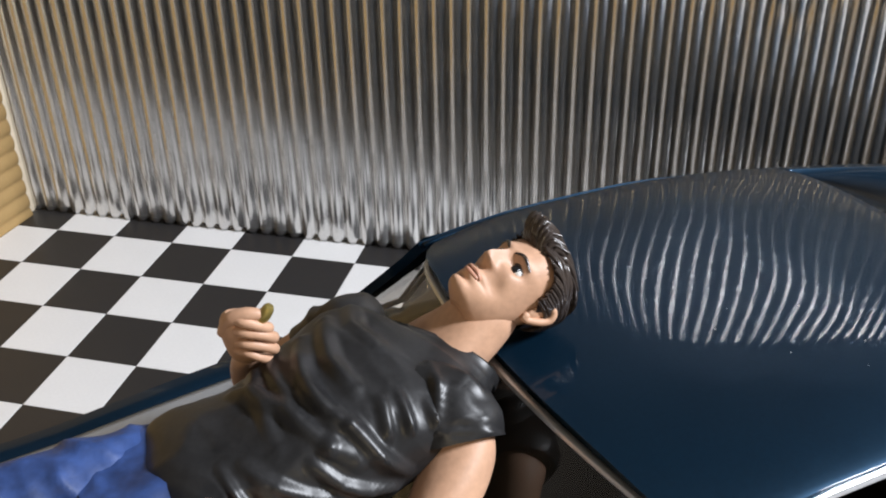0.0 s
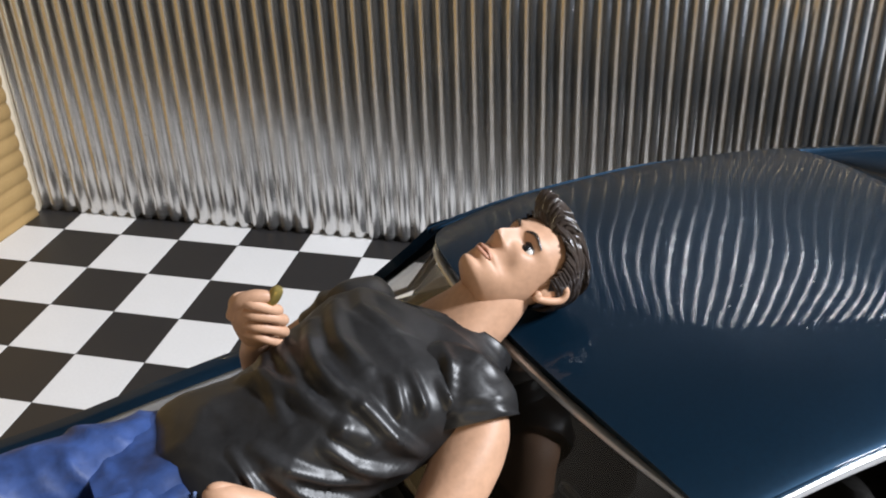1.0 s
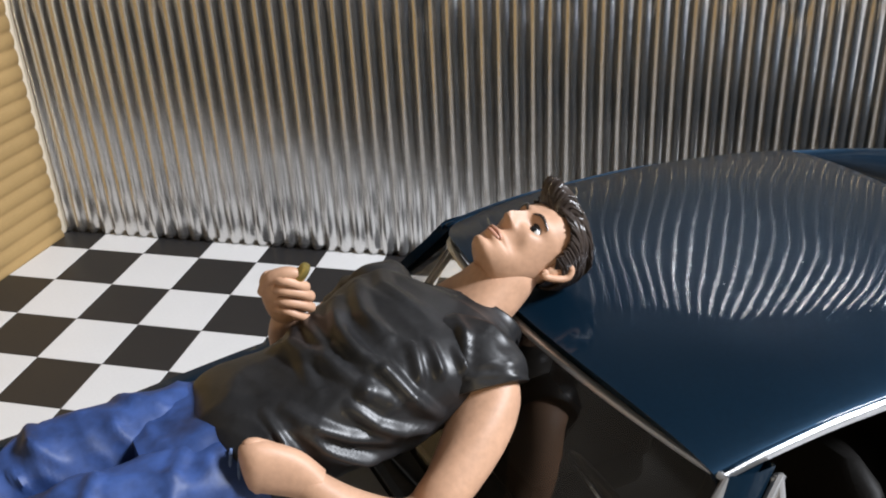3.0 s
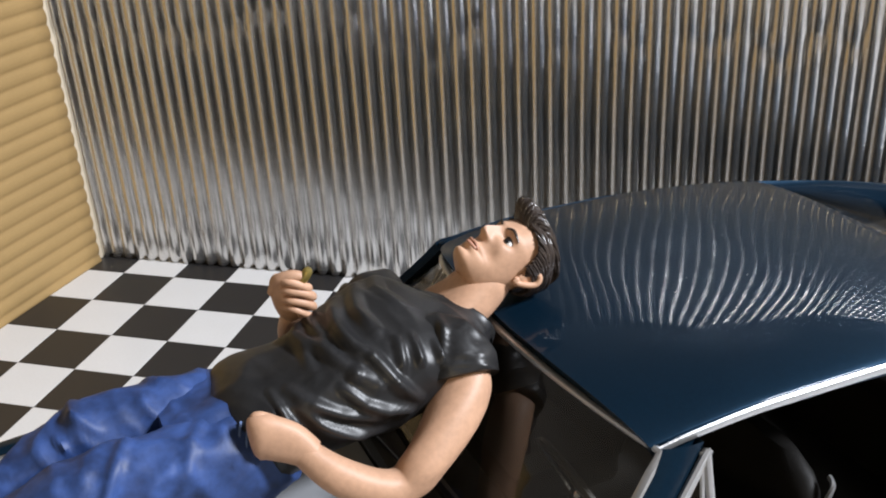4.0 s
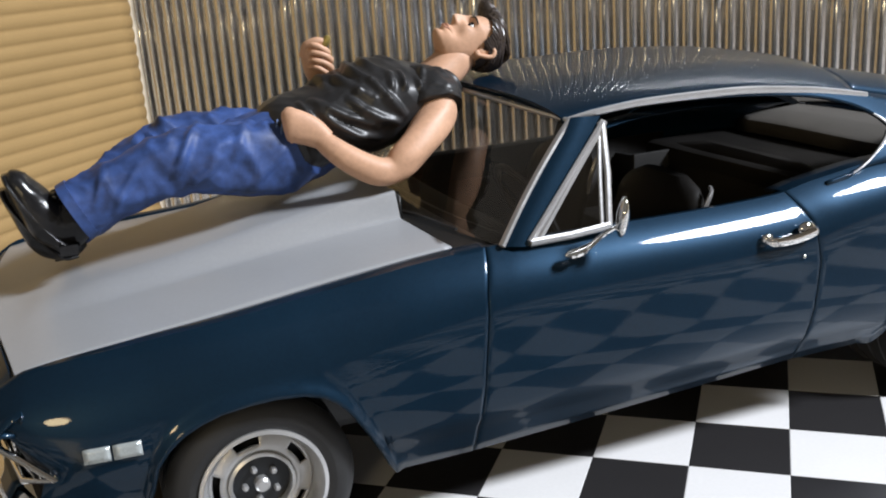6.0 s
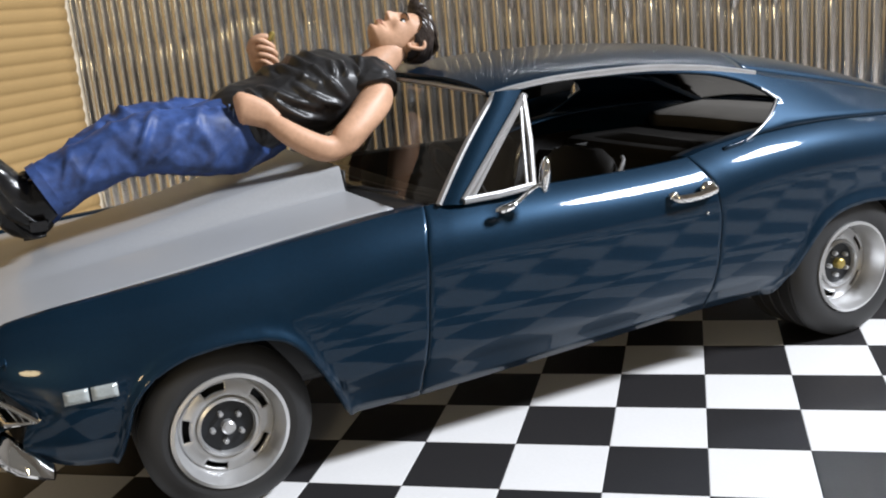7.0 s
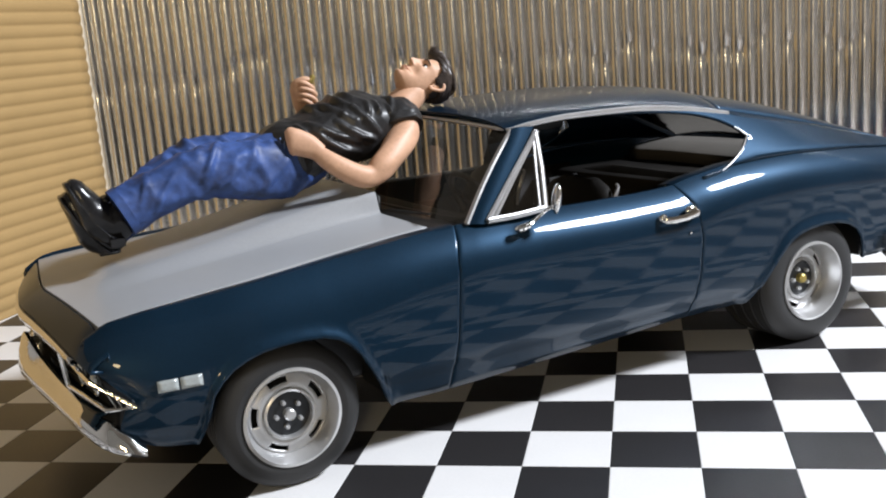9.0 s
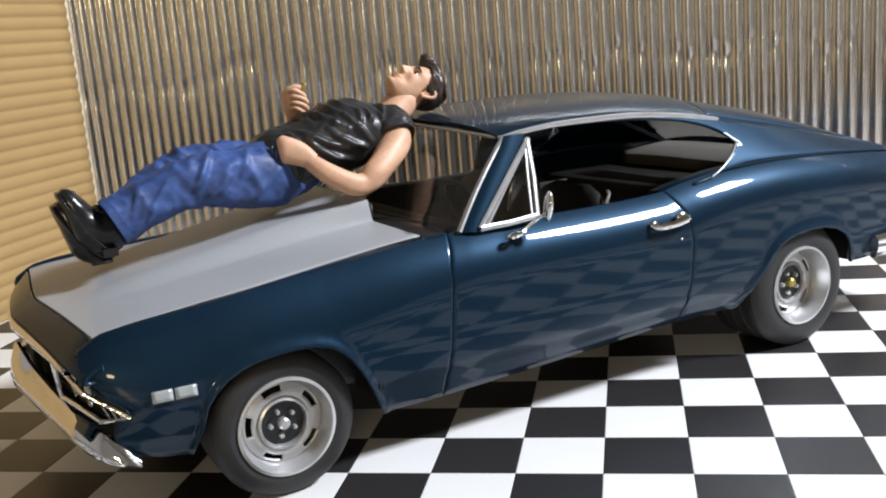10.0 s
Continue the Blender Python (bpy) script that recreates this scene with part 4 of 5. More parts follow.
# a heavy hem on each leg
for c0, a0, b0 in (((-1.44, -0.55, 4.36), 0.38, 0.43), ((-1.54, 0.08, 4.15), 0.37, 0.44)):
    limb([(Vector(c0) + Vector((0.05, 0, 0.02)), a0, b0, W), (Vector(c0) + Vector((-0.08, 0, -0.04)), a0, b0, W)], M_JEANS, 36, 4, 0.02, 2.0)
# shoes: soles forward, toes up
for w0, dx, dz, yaw in ((-0.56, 0.02, -0.02, -4), (0.14, -0.08, -0.26, 8)):
    t = Matrix.Translation((dx, w0, dz)) @ pose(0, 0, 0, 0, 0, yaw)
    pts = [((-1.50, 0, 4.26), 0.26, 0.30), ((-1.68, 0, 4.18), 0.29, 0.34), ((-1.84, 0, 4.24), 0.30, 0.31), ((-1.97, 0, 4.45), 0.32, 0.25), ((-2.10, 0, 4.70), 0.31, 0.19), ((-2.22, 0, 4.90), 0.23, 0.13), ((-2.28, 0, 4.98), 0.10, 0.06)]
    limb([(t @ Vector(c), a, b, W) for c, a, b in pts], M_SHOE, 24, 7, 0.02, 2.0)
    sole = [((-1.52, 0, 3.90), 0.22, 0.06), ((-1.70, 0, 3.94), 0.30, 0.07), ((-1.93, 0, 4.20), 0.31, 0.06), ((-2.14, 0, 4.54), 0.325, 0.055), ((-2.29, 0, 4.84), 0.27, 0.05), ((-2.33, 0, 4.96), 0.14, 0.04)]
    limb([(t @ Vector(c), a, b, W) for c, a, b in sole], M_SHOE, 16, 5)
    box(fig, -1.80 + dx, -1.56 + dx, w0 - 0.25, w0 + 0.25, 3.82 + dz, 3.96 + dz, 0.0, M_SHOE)
    for q in range(4):
        c = t @ Vector((-1.80 - 0.09 * q, 0, 4.60 + 0.11 * q))
        tube(fig, curve_pts([c + Vector((0, -0.17, -0.10)), c + Vector((0.0, -0.05, 0.0)), c + Vector((0.0, 0.05, 0.0)), c + Vector((0, 0.17, -0.10))], 3), 0.022, 6, M_SHOE)
    ball(fig, t @ Vector((-1.74, -0.05, 4.60)), (0.08, 0.10, 0.06), M_SHOE, u=10, v=7)
    ball(fig, t @ Vector((-1.74, 0.08, 4.61)), (0.08, 0.09, 0.06), M_SHOE, u=10, v=7)
# shirt: belly, chest, shoulders
FOLDS = [
    ([(2.05, 0.05, 5.58), (2.20, -0.19, 5.61), (2.36, -0.43, 5.60), (2.56, -0.79, 5.50), (2.74, -0.97, 5.42)], 0.117, 0.130),
    ([(1.91, -0.67, 5.43), (2.09, -0.85, 5.33), (2.33, -0.96, 5.21), (2.77, -1.02, 5.07)], 0.104, 0.104),
    ([(1.72, -0.61, 5.40), (1.81, -0.90, 5.25), (1.89, -1.00, 5.12)], 0.083, 0.091),
    ([(2.41, -0.85, 5.41), (2.57, -0.98, 5.27), (2.79, -1.04, 5.16), (3.08, -1.06, 5.06)], 0.117, 0.104),
    ([(2.40, 0.20, 5.66), (2.40, -0.20, 5.67), (2.45, -0.48, 5.61)], 0.068, 0.104),
    ([(3.01, 0.34, 5.80), (2.86, -0.22, 5.81), (2.90, -0.53, 5.74)], 0.083, 0.130),
    ([(3.24, -0.71, 5.72), (3.23, -1.04, 5.55)], 0.083, 0.078),
    ([(3.07, -0.71, 5.70), (3.03, -1.00, 5.54)], 0.083, 0.091),
    ([(3.46, -0.85, 5.64), (3.47, -1.08, 5.48)], 0.068, 0.078),
    ([(2.27, 0.25, 5.58), (2.20, -0.32, 5.59), (2.20, -0.65, 5.48)], 0.068, 0.117),
    ([(2.76, 0.23, 5.74), (2.60, -0.27, 5.72), (2.66, -0.67, 5.61)], 0.097, 0.130),
    ([(1.95, -0.83, 5.33), (2.13, -0.98, 5.16), (2.50, -0.98, 4.92)], 0.083, 0.091),
    ([(2.55, -0.40, 5.68), (2.77, -0.75, 5.62), (2.91, -1.00, 5.45), (3.17, -1.09, 5.15)], 0.124, 0.117),
    ([(2.10, -0.96, 5.12), (2.40, -0.98, 4.98), (2.75, -1.00, 4.86)], 0.083, 0.104),
    ([(3.35, 0.55, 5.75), (3.20, 0.15, 5.86), (3.30, -0.20, 5.83)], 0.068, 0.130),
]
SLOPE = W + Vector((-0.12, 0, 0.08))
limb([((1.46, -0.18, 4.86), 0.66, 0.46, W), ((1.56, -0.19, 4.91), 0.78, 0.58, W), ((1.85, -0.21, 4.97), 0.76, 0.58, W), ((2.30, -0.23, 5.08), 0.78, 0.58, W), ((2.75, -0.20, 5.19), 0.88, 0.63, W + Vector((-0.06, 0, 0.05))), ((3.15, -0.12, 5.29), 0.94, 0.60, SLOPE), ((3.50, -0.05, 5.35), 0.92, 0.49, W + Vector((-0.16, 0, 0.10))), ((3.76, -0.02, 5.38), 0.70, 0.39, W), ((3.93, -0.02, 5.43), 0.53, 0.30, W)], M_SHIRT, 190, 20, 0.03, 11.0, lay=(1.6, 0.9, 0.9, 0.5), creases=FOLDS, slant=-0.22, slant_end=-0.62)
limb([((3.90, -0.02, 5.42), 0.55, 0.318, W + Vector((-0.46, 0, 0.1))), ((3.95, -0.02, 5.44), 0.525, 0.306, W)], M_SHIRT, 48, 4, slant_end=-0.62)
# sleeves with a stitched hem
limb([((3.45, -0.50, 5.40), 0.36, 0.34, Vector((1, 0, 0.3))), ((3.64, -0.68, 5.36), 0.39, 0.36, Vector((1, 0, 0.4))), ((3.72, -0.84, 5.28), 0.39, 0.35, Vector((1, 0.1, 0.5))), ((3.71, -0.95, 5.17), 0.385, 0.335, Vector((1, 0.1, 0.6)))], M_SHIRT, 60, 12, 0.035, 3.0, creases=[([(3.62, -0.52, 5.74), (3.58, -0.78, 5.62), (3.52, -0.98, 5.42)], 0.07, 0.07), ([(3.75, -0.62, 5.70), (3.88, -0.88, 5.55)], 0.05, 0.06), ([(3.60, -0.96, 5.48), (3.80, -1.05, 5.45), (4.02, -1.06, 5.35)], 0.045, 0.04), ([(3.62, -1.02, 5.40), (3.82, -1.12, 5.37), (4.04, -1.12, 5.27)], 0.045, 0.04)])
limb([((3.30, 0.55, 5.44), 0.34, 0.33, Vector((1, 0, 0))), ((3.36, 0.78, 5.42), 0.33, 0.32, Vector((1, 0, 0))), ((3.20, 0.93, 5.26), 0.32, 0.31, Vector((1, 0, 0.5))), ((3.04, 0.98, 5.10), 0.31, 0.30, Vector((1, 0, 0.7)))], M_SHIRT, 32, 8, 0.045, 5.0)
# near arm: bent, thumb in the pocket
limb([((3.74, -0.84, 5.26), 0.275, 0.26, Vector((1, 0, 0.6))), ((3.70, -0.99, 5.10), 0.285, 0.26, Vector((1, 0, 0.6))), ((3.44, -1.18, 4.88), 0.29, 0.26, Vector((1, 0, 0.8))), ((3.06, -1.38, 4.62), 0.25, 0.23, Vector((0.8, 0, 1))), ((2.80, -1.42, 4.46), 0.20, 0.19, Vector((0.4, 0, 1))), ((2.52, -1.42, 4.49), 0.205, 0.185, Vector((0, 0, 1))), ((2.14, -1.30, 4.73), 0.185, 0.17, Vector((0.5, 0, 1))), ((1.86, -1.10, 5.00), 0.14, 0.125, Vector((0.6, 0, 1)))], M_SKIN, 24, 8)
limb([((1.96, -1.15, 4.94), 0.15, 0.13, Vector((0.7, 0, 1))), ((1.78, -1.06, 5.08), 0.21, 0.13, Vector((0.6, 0, 1))), ((1.60, -1.00, 5.17), 0.235, 0.13, Vector((0.4, 0, 1))), ((1.50, -0.97, 5.19), 0.245, 0.12, Vector((0.25, 0, 1))), ((1.44, -0.93, 5.18), 0.21, 0.08, Vector((0.2, 0, 1)))], M_SKIN, 28, 8)
tube(fig, curve_pts([(1.86, -0.99, 5.16), (1.68, -0.94, 5.31), (1.53, -0.92, 5.40), (1.46, -0.90, 5.38)], 4), [0.052] * 7 + [0.055, 0.052, 0.050, 0.046, 0.04, 0.025], 10, M_SKIN)
# far arm: forearm raised, fist with a brown stub
limb([((3.05, 0.98, 5.14), 0.27, 0.26, Vector((1, 0, 0.6))), ((2.75, 1.05, 4.94), 0.25, 0.24, Vector((1, 0, 0.6))), ((2.48, 1.02, 4.90), 0.22, 0.21, Vector((1, 0, 0.0))), ((2.39, 0.86, 5.16), 0.21, 0.19, Vector((1, 0, 0))), ((2.36, 0.68, 5.46), 0.17, 0.15, Vector((1, 0, 0))), ((2.36, 0.58, 5.66), 0.14, 0.12, Vector((1, 0, 0)))], M_SKIN, 20, 7)
limb([((2.36, 0.60, 5.60), 0.14, 0.12, Vector((1, 0, 0))), ((2.30, 0.50, 5.74), 0.17, 0.14, Vector((1, 0.2, 0))), ((2.24, 0.44, 5.92), 0.155, 0.14, Vector((1, 0.2, 0))), ((2.22, 0.42, 6.08), 0.14, 0.12, Vector((1, 0.2, 0))), ((2.24, 0.41, 6.15), 0.10, 0.07, Vector((1, 0.2, 0)))], M_SKIN, 24, 7)
for q in range(4):
    z, k, x = (6.08, 5.97, 5.85, 5.75)[q], (1.0, 1.02, 0.95, 0.8)[q], (0.0, 0.035, 0.03, -0.02)[q]
    path = curve_pts([(2.17, 0.36, z + 0.07), (2.25, 0.265, z + 0.075), (2.36 + x, 0.225, z + 0.02), (2.455 + x, 0.265, z - 0.06), (2.44 + x, 0.34, z - 0.10), (2.35, 0.40, z - 0.10)], 4)
    thick = [0.045, 0.058, 0.048, 0.056, 0.048, 0.040]
    tube(fig, path, [k * float(np.interp(m / (len(path) - 1) * 5, range(6), thick)) for m in range(len(path))], 10, M_SKIN)
tube(fig, curve_pts([(2.10, 0.42, 5.98), (2.16, 0.36, 6.14), (2.30, 0.28, 6.20), (2.42, 0.24, 6.19)], 4), [0.06] * 4 + [0.068] * 5 + [0.062, 0.056, 0.048, 0.035], 10, M_SKIN)
tube(fig, curve_pts([(2.38, 0.27, 6.10), (2.44, 0.24, 6.19), (2.49, 0.22, 6.27)], 3), [0.045, 0.055, 0.06, 0.06, 0.056, 0.05, 0.035], 9, M_BRASS)
# neck
limb([((3.45, -0.03, 5.24), 0.46, 0.27, W), ((3.72, -0.03, 5.33), 0.48, 0.30, W), ((3.95, -0.03, 5.44), 0.46, 0.28, W), ((4.15, -0.04, 5.56), 0.38, 0.28, W), ((4.32, -0.04, 5.67), 0.335, 0.28, W), ((4.48, -0.04, 5.78), 0.30, 0.25, W), ((4.64, -0.04, 5.88), 0.22, 0.2, W), ((4.74, -0.04, 5.92), 0.1, 0.1, W)], M_SKIN, 28, 6)

# head: h runs from chin to crown, f out of the face, e to the far ear
H_TURN = pose(0, 0, 0, 2, 0, 1)
HC = Vector((4.645, -0.04, 5.97))
h_ax = (H_TURN @ Vector((0.976, 0.0, 0.22))).normalized()
e_ax = (H_TURN @ Vector((0, 1, 0))).normalized()
f_ax = (h_ax.cross(e_ax)).normalized()
if f_ax.z < 0:
    f_ax = -f_ax


def hp(h, e, f):
    return HC + h_ax * h + e_ax * e + f_ax * f


# face and skull as stacked rings from chin to crown: (h, half width, front, back)
HEAD = [(-0.53, 0.12, 0.25, -0.06), (-0.50, 0.185, 0.32, 0.00), (-0.44, 0.225, 0.355, 0.06), (-0.36, 0.26, 0.36, 0.14), (-0.24, 0.295, 0.355, 0.24), (-0.10, 0.315, 0.365, 0.34), (0.04, 0.33, 0.37, 0.42), (0.18, 0.345, 0.36, 0.46), (0.30, 0.345, 0.33, 0.47), (0.40, 0.30, 0.27, 0.42), (0.48, 0.20, 0.16, 0.30), (0.52, 0.06, 0.03, 0.10)]
NOSE = [(-0.19, 0.0), (-0.155, 0.045), (-0.12, 0.125), (-0.09, 0.130), (-0.02, 0.095), (0.06, 0.055), (0.13, 0.025), (0.18, 0.0)]


def bell(x, wide):
    return math.exp(-((x / wide) ** 2))


rings = []
for h in spread(-0.53, 0.52, 76):
    wd, fr, bk = (tab(h, [(p[0], p[i]) for p in HEAD]) for i in (1, 2, 3))
    ring = []
    for k in range(96):
        a = 2 * math.pi * k / 96
        ca, sa = math.cos(a), math.sin(a)
        depth = fr if sa > 0 else bk
        e, f = wd * math.copysign(abs(ca) ** 0.9, ca), depth * math.copysign(abs(sa) ** 0.9, sa)
        if sa > 0:
            q = abs(e)
            f += 0.030 * bell(h - 0.155, 0.045) * bell(q - 0.13, 0.13)
            f -= 0.085 * bell(h - 0.055, 0.055) * bell(q - 0.15, 0.085)
            f += 0.022 * bell(h + 0.06, 0.07) * bell(q - 0.23, 0.07)
            f -= 0.045 * bell(h + 0.22, 0.09) * bell(q - 0.20, 0.07)
            f += tab(h, NOSE) * bell(e, 0.040 + 0.028 * bell(h + 0.12, 0.06)) if -0.19 < h < 0.18 else 0.0
            f += 0.040 * bell(h + 0.125, 0.028) * bell(q - 0.062, 0.026)
            f += 0.038 * bell(h + 0.265, 0.028) * bell(e, 0.10) + 0.044 * bell(h + 0.335, 0.028) * bell(e, 0.085)
            f -= 0.034 * bell(h + 0.298, 0.014) * bell(e, 0.13)
            f -= 0.022 * bell(h + 0.395, 0.025) * bell(e, 0.10)
            f += 0.040 * bell(h + 0.475, 0.06) * bell(e, 0.12)
            f -= 0.012 * bell(h + 0.215, 0.03) * bell(e, 0.02)
        ring.append(hp(h, e, f))
    rings.append(ring)
vs = sheet(fig, rings, M_SKIN, loop=True)
cap(fig, vs[0][::-1], M_SKIN)
cap(fig, vs[-1], M_SKIN)
# brows, eyes, lips, ears
for q in (-1, 1):
    tube(fig, curve_pts([hp(0.125, q * 0.055, 0.375), hp(0.165, q * 0.15, 0.368), hp(0.135, q * 0.265, 0.275)], 4), [0.010, 0.013, 0.016, 0.017, 0.017, 0.016, 0.013, 0.010, 0.006], 8, M_HAIR, up=tuple(f_ax), flat=0.6)
    ball(fig, hp(0.050, q * 0.150, 0.242), (0.056, 0.080, 0.055), M_EYE, u=16, v=10)
    ball(fig, hp(0.054, q * 0.146, 0.272), (0.054, 0.056, 0.038), M_SHOE, u=12, v=8)
    tube(fig, curve_pts([hp(0.060, q * 0.065, 0.285), hp(0.100, q * 0.145, 0.300), hp(0.065, q * 0.235, 0.235)], 4), 0.013, 8, M_HAIR)
    tube(fig, curve_pts([hp(0.045, q * 0.070, 0.280), hp(0.004, q * 0.145, 0.285), hp(0.045, q * 0.230, 0.235)], 4), 0.014, 8, M_SKIN)
    ear = curve_pts([hp(-0.04, q * 0.320, -0.10), hp(-0.02, q * 0.350, -0.15), hp(0.06, q * 0.385, -0.20), hp(0.16, q * 0.405, -0.235), hp(0.225, q * 0.40, -0.19), hp(0.215, q * 0.375, -0.11), hp(0.13, q * 0.350, -0.07)], 5)
    tube(fig, ear, [0.040] * 6 + [0.036] * (len(ear) - 10) + [0.03] * 4, 10, M_SKIN)
    ball(fig, hp(0.10, q * 0.345, -0.14), (0.13, 0.028, 0.075), M_SKIN, u=14, v=9)
    ball(fig, hp(-0.02, q * 0.335, -0.115), (0.045, 0.04, 0.045), M_SKIN, u=10, v=7)
tube(fig, curve_pts([hp(-0.292, -0.125, 0.330), hp(-0.275, -0.06, 0.385), hp(-0.283, 0, 0.398), hp(-0.275, 0.06, 0.385), hp(-0.292, 0.125, 0.330)], 4), [0.006] + [0.016] * 15 + [0.006], 8, M_LIP)
tube(fig, curve_pts([hp(-0.305, -0.11, 0.335), hp(-0.328, 0, 0.402), hp(-0.305, 0.11, 0.335)], 6), [0.006] + [0.020] * 11 + [0.006], 8, M_LIP)
# hair: a close cap, side locks combed back, and a raised quiff
HAIRLINE = [(-0.26, -0.75), (-0.10, -0.60), (0.0, -0.42), (0.06, -0.22), (0.10, 0.02), (0.20, 0.12), (0.28, 0.30), (0.335, 0.62), (0.365, 0.97), (0.56, 0.97)]


def skull(h, a, grow):
    wd, fr, bk = (tab(h, [(p[0], p[i]) for p in HEAD]) for i in (1, 2, 3))
    ca, sa = math.cos(a), math.sin(a)
    return hp(h + grow * 0.6 * max(0.0, h / 0.5), (wd + grow) * math.copysign(abs(ca) ** 0.9, ca), ((fr if sa > 0 else bk) + grow) * math.copysign(abs(sa) ** 0.9, sa))


rings = []
for h in spread(-0.08, 0.515, 26):
    reach = math.pi / 2 + math.asin(float(np.interp(h, [p[0] for p in HAIRLINE], [p[1] for p in HAIRLINE])))
    rings.append([skull(h, -math.pi / 2 + (k / 16 - 1) * reach, 0.040) for k in range(33)])
sheet(fig, rings, M_HAIR)
rnd = random.Random(4)
for q in (-1, 1):
    for r in range(30):
        h0 = 0.11 + 0.36 * r / 29 + rnd.uniform(-0.012, 0.012)
        reach = math.asin(float(np.interp(h0, [p[0] for p in HAIRLINE], [p[1] for p in HAIRLINE])))
        pts = []
        for k in range(7):
            u = k / 6
            a = reach + (-1.45 - reach) * u
            if q < 0:
                a = math.pi - a
            pts.append(skull(h0 + 0.09 * math.sin(math.pi * min(1.0, u * 1.3)) * (1 - u) - 0.26 * u**1.4 * (0.4 + h0), a + rnd.uniform(-0.03, 0.03), 0.046 + 0.03 * rnd.random() * (0.4 + u)))
        path = curve_pts(pts, 4)
        tube(fig, path, [0.010 + 0.016 * math.sin(math.pi * min(1.0, 0.1 + k / len(path))) for k in range(len(path))], 6, M_HAIR)
# the swept-up front: a solid wedge under rows of tapered locks that end along the ridge
RIDGE = [(0.33, 0.27), (0.38, 0.375), (0.435, 0.445), (0.485, 0.455), (0.53, 0.405), (0.565, 0.32), (0.595, 0.19), (0.605, 0.0), (0.58, -0.20), (0.50, -0.37), (0.34, -0.45), (0.10, -0.44)]


def ridge(v, e, grow=0.0):
    """v from 0 at the forehead to 1 at the nape; e across, from -1 to 1."""
    k = v * (len(RIDGE) - 1)
    i = min(int(k), len(RIDGE) - 2)
    h, f = (RIDGE[i][q] + (RIDGE[i + 1][q] - RIDGE[i][q]) * (k - i) for q in (0, 1))
    wide = float(np.interp(v, [0, 0.15, 0.3, 0.5, 0.7, 0.85, 1.0], [0.20, 0.21, 0.23, 0.30, 0.34, 0.32, 0.22]))
    low = e * e * (0.5 + 0.5 * e * e)
    base_h = min(h, 0.34 + 0.14 * min(1.0, v * 2.2))
    base_f = min(f, float(np.interp(v, [0, 0.3, 0.5, 0.7, 1.0], [0.16, 0.14, 0.02, -0.2, -0.45])))
    return hp(h + (base_h - h) * low + grow * 0.5 * min(1.0, v * 2), (wide + grow * abs(e)) * e + float(np.interp(v, [0, 0.12, 0.35, 0.7], [0.03, 0.11, 0.09, -0.02])) * (1 - low), f + (base_f - f) * low + grow * (1 - low))


sheet(fig, [[ridge(v, e, -0.02) for e in spread(-1, 1, 21)] for v in spread(0, 1, 40)], M_HAIR)
for row, (v0, v1, n) in enumerate(((0.0, 0.26, 19), (0.02, 0.34, 19), (0.07, 0.42, 19), (0.14, 0.50, 19), (0.22, 0.60, 20), (0.32, 0.72, 20), (0.42, 0.86, 20), (0.55, 1.0, 20))):
    for q in range(n):
        e0 = -0.92 + 1.84 * (q + rnd.uniform(0.25, 0.75)) / n
        end = v1 + rnd.uniform(-0.05, 0.05)
        tip = 0.02 + rnd.uniform(0.0, 0.10) * (1 - min(1.0, v1))
        pts = [ridge(v0 + (end - v0) * u, e0 * (1 - 0.12 * u) + 0.05 * math.sin(3 * u + q), 0.012 + tip * u**2.2 * (1 if row < 6 else 0.3)) for u in spread(0, 1, 6)]
        path = curve_pts(pts, 3)
        thick = rnd.uniform(0.013, 0.026)
        tube(fig, path, [0.006 + thick * math.sin(math.pi * min(1.0, 0.12 + 0.86 * k / (len(path) - 1))) for k in range(len(path))], 6, M_HAIR)
figurine = link("figurine", fig, [SKIN, SHIRT, JEANS, HAIR, SHOE, EYEWHITE, LIP, AMBER, SEAM], angle=60)
figurine.matrix_world = car.matrix_world.copy()
tagged(figurine, "painted resin figurine, black shirt, blue jeans, lying on the hood", "figurine")

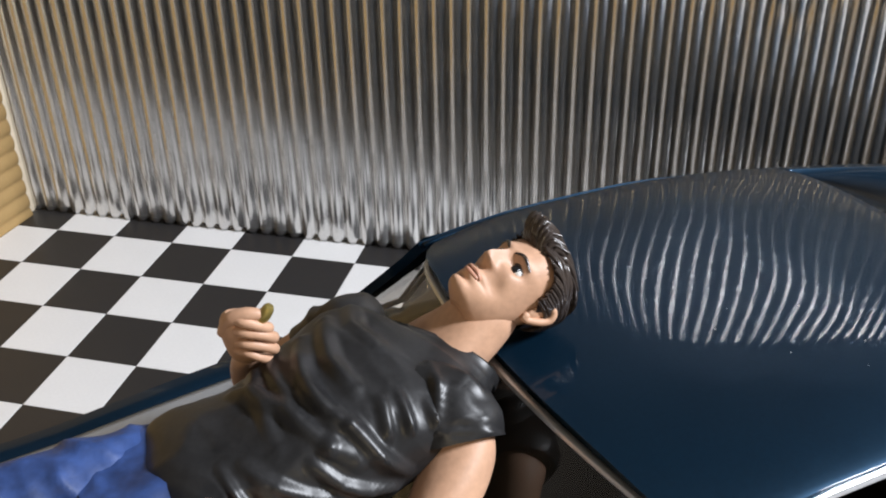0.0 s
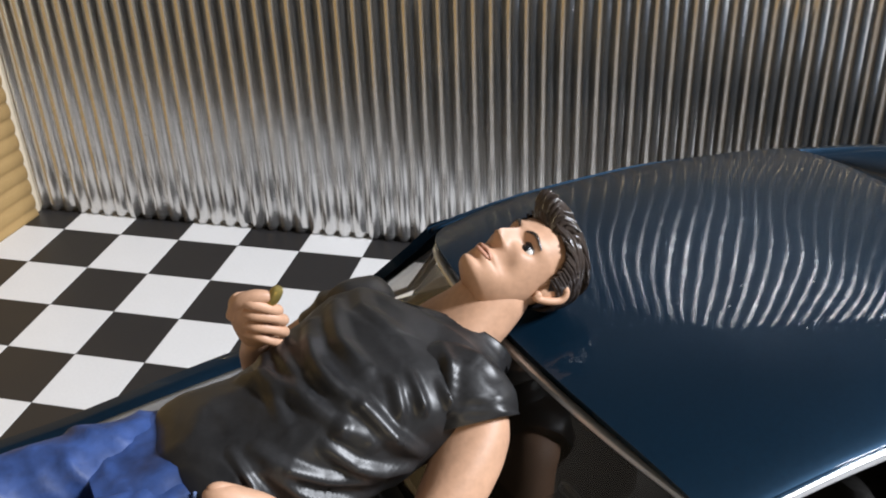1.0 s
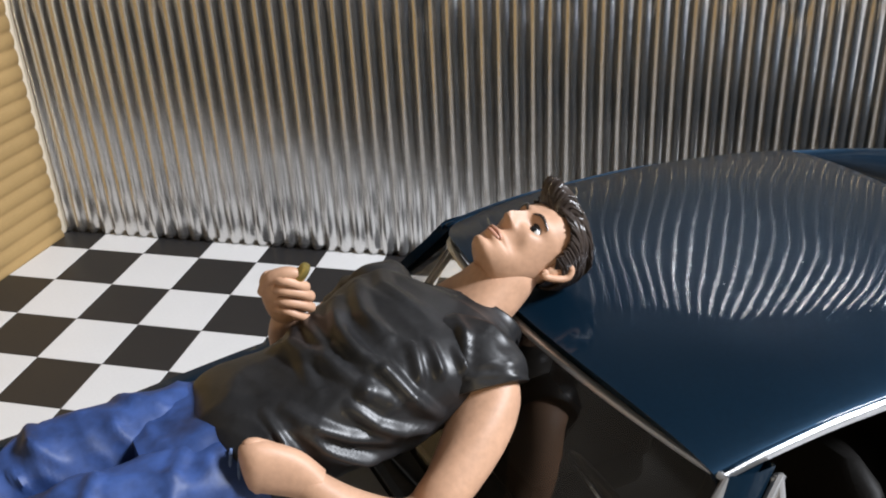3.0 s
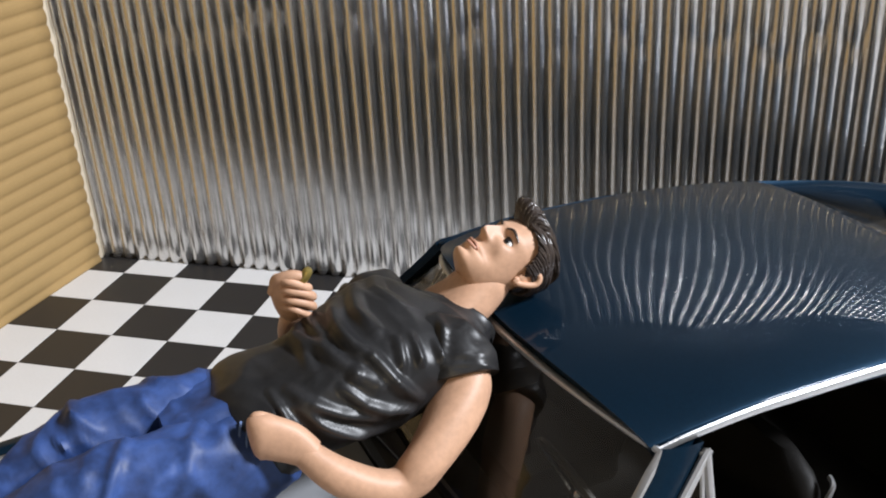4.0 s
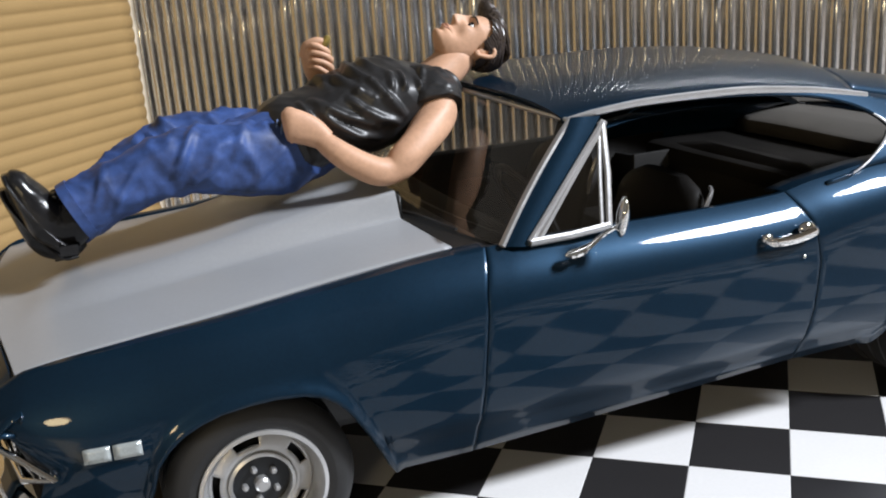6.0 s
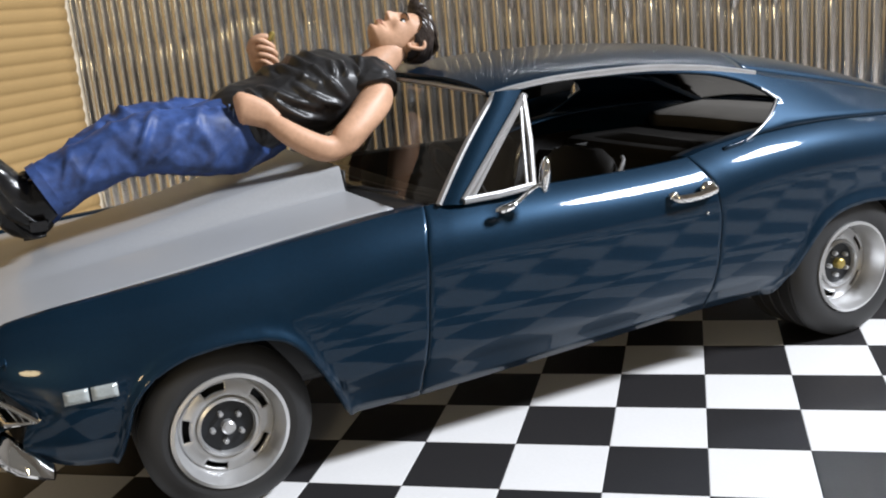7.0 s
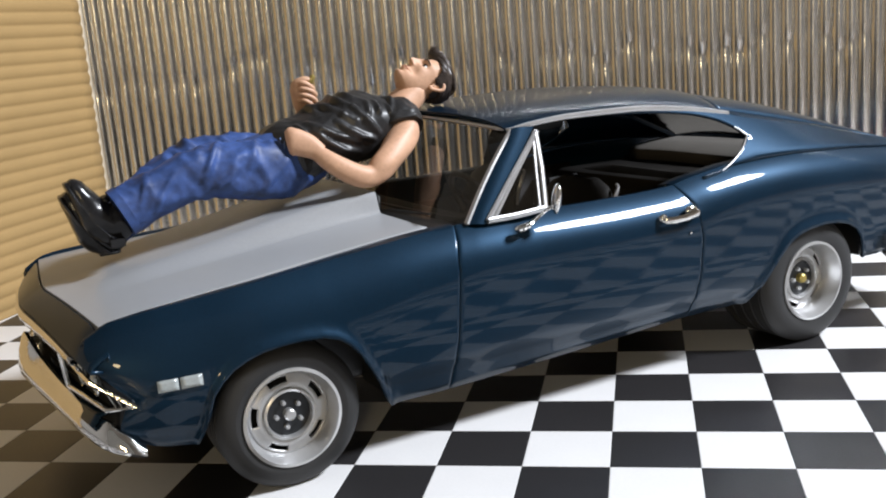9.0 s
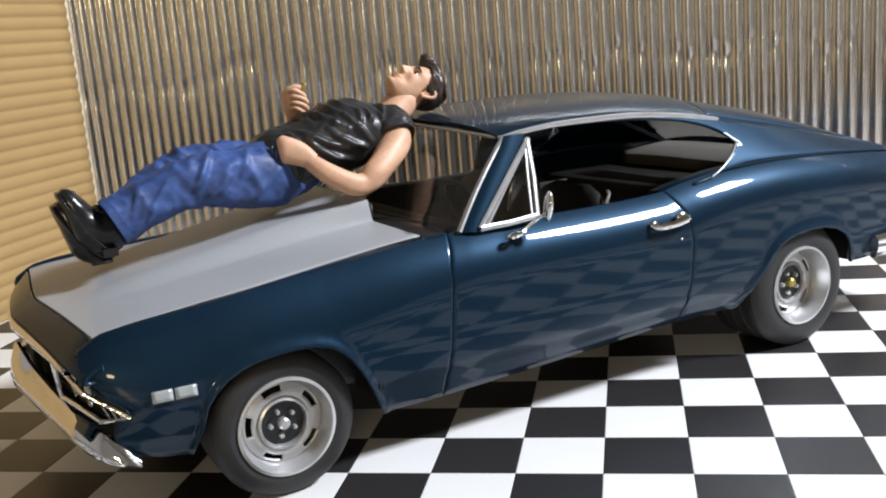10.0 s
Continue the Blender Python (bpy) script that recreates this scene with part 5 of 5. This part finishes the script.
# ---- a few specks of dust on the roof ----
bm = bmesh.new()
for q in range(10):
    s, x = rnd.uniform(5.6, 9.0), rnd.uniform(-0.95, -0.25)
    rail, top = tab(s, RAIL), tab(s, SPINE)
    w = cabin_w(s, rail) * x
    z = rail + (top - rail) * (1 - abs(x) ** 3.6) ** 0.8
    r = rnd.uniform(0.004, 0.008)
    ball(bm, (s, w, z + r * 0.4), (r * rnd.uniform(0.8, 2.0), r, r * 0.7), u=6, v=4)
dust = link("dust", bm, EYEWHITE)
dust.matrix_world = car.matrix_world.copy()
tagged(dust, "tiny white specks of dust lying on the roof", "dust", kind="stuff")

# ---- printed floor: tiles of one sheet, joined beyond the nearest ----
bm = bmesh.new()
X0, X1, Y0, Y1 = -24, 22, -22, 10
box(bm, X0 * TILE, X1 * TILE, Y0 * TILE, 9.9 * TILE, -0.10, -0.03)
floor = link("floor", bm, WHITE_TILE, smooth=False)
tagged(floor, "glossy black and white checkered card floor", "floor", kind="structure")


def tile_mesh(bm, x, y):
    g, b = TILE / 2 - 0.003, 0.012
    lo = [bm.verts.new((x + a * g, y + c * g, -0.03)) for a, c in ((-1, -1), (1, -1), (1, 1), (-1, 1))]
    hi = [bm.verts.new((x + a * (g - b), y + c * (g - b), 0.0)) for a, c in ((-1, -1), (1, -1), (1, 1), (-1, 1))]
    mid = [bm.verts.new((x + a * g, y + c * g, -0.004)) for a, c in ((-1, -1), (1, -1), (1, 1), (-1, 1))]
    bm.faces.new(hi)
    for r0, r1 in ((lo, mid), (mid, hi)):
        for i in range(4):
            bm.faces.new((r0[i], r0[(i + 1) % 4], r1[(i + 1) % 4], r1[i]))


shapes = {}
for dark in (0, 1):
    bm = bmesh.new()
    tile_mesh(bm, 0, 0)
    bm.transform(Matrix.Scale(U, 4))
    me = bpy.data.meshes.new("tile")
    bm.to_mesh(me)
    bm.free()
    me.materials.append(BLACK_TILE if dark else WHITE_TILE)
    shapes[dark] = me
rest = {0: bmesh.new(), 1: bmesh.new()}
count = 0
for i in range(X0, X1):
    for j in range(Y0, Y1):
        dark = (i + j) % 2 == 0
        x, y = (i + 0.5) * TILE, (j + 0.5) * TILE
        if y > WALL_Y - 0.1:
            continue
        if -11 <= i <= 6 and -4 <= j <= 9 and count < 300:
            t = new("tile", shapes[int(dark)])
            t.location = cm(x, y, 0)
            t.parent = floor
            count += 1
        else:
            tile_mesh(rest[int(dark)], x, y)
for dark in (0, 1):
    ob = part("outer_tiles", rest[dark], BLACK_TILE if dark else WHITE_TILE, floor, smooth=False)
    tagged(ob, kind="stuff")
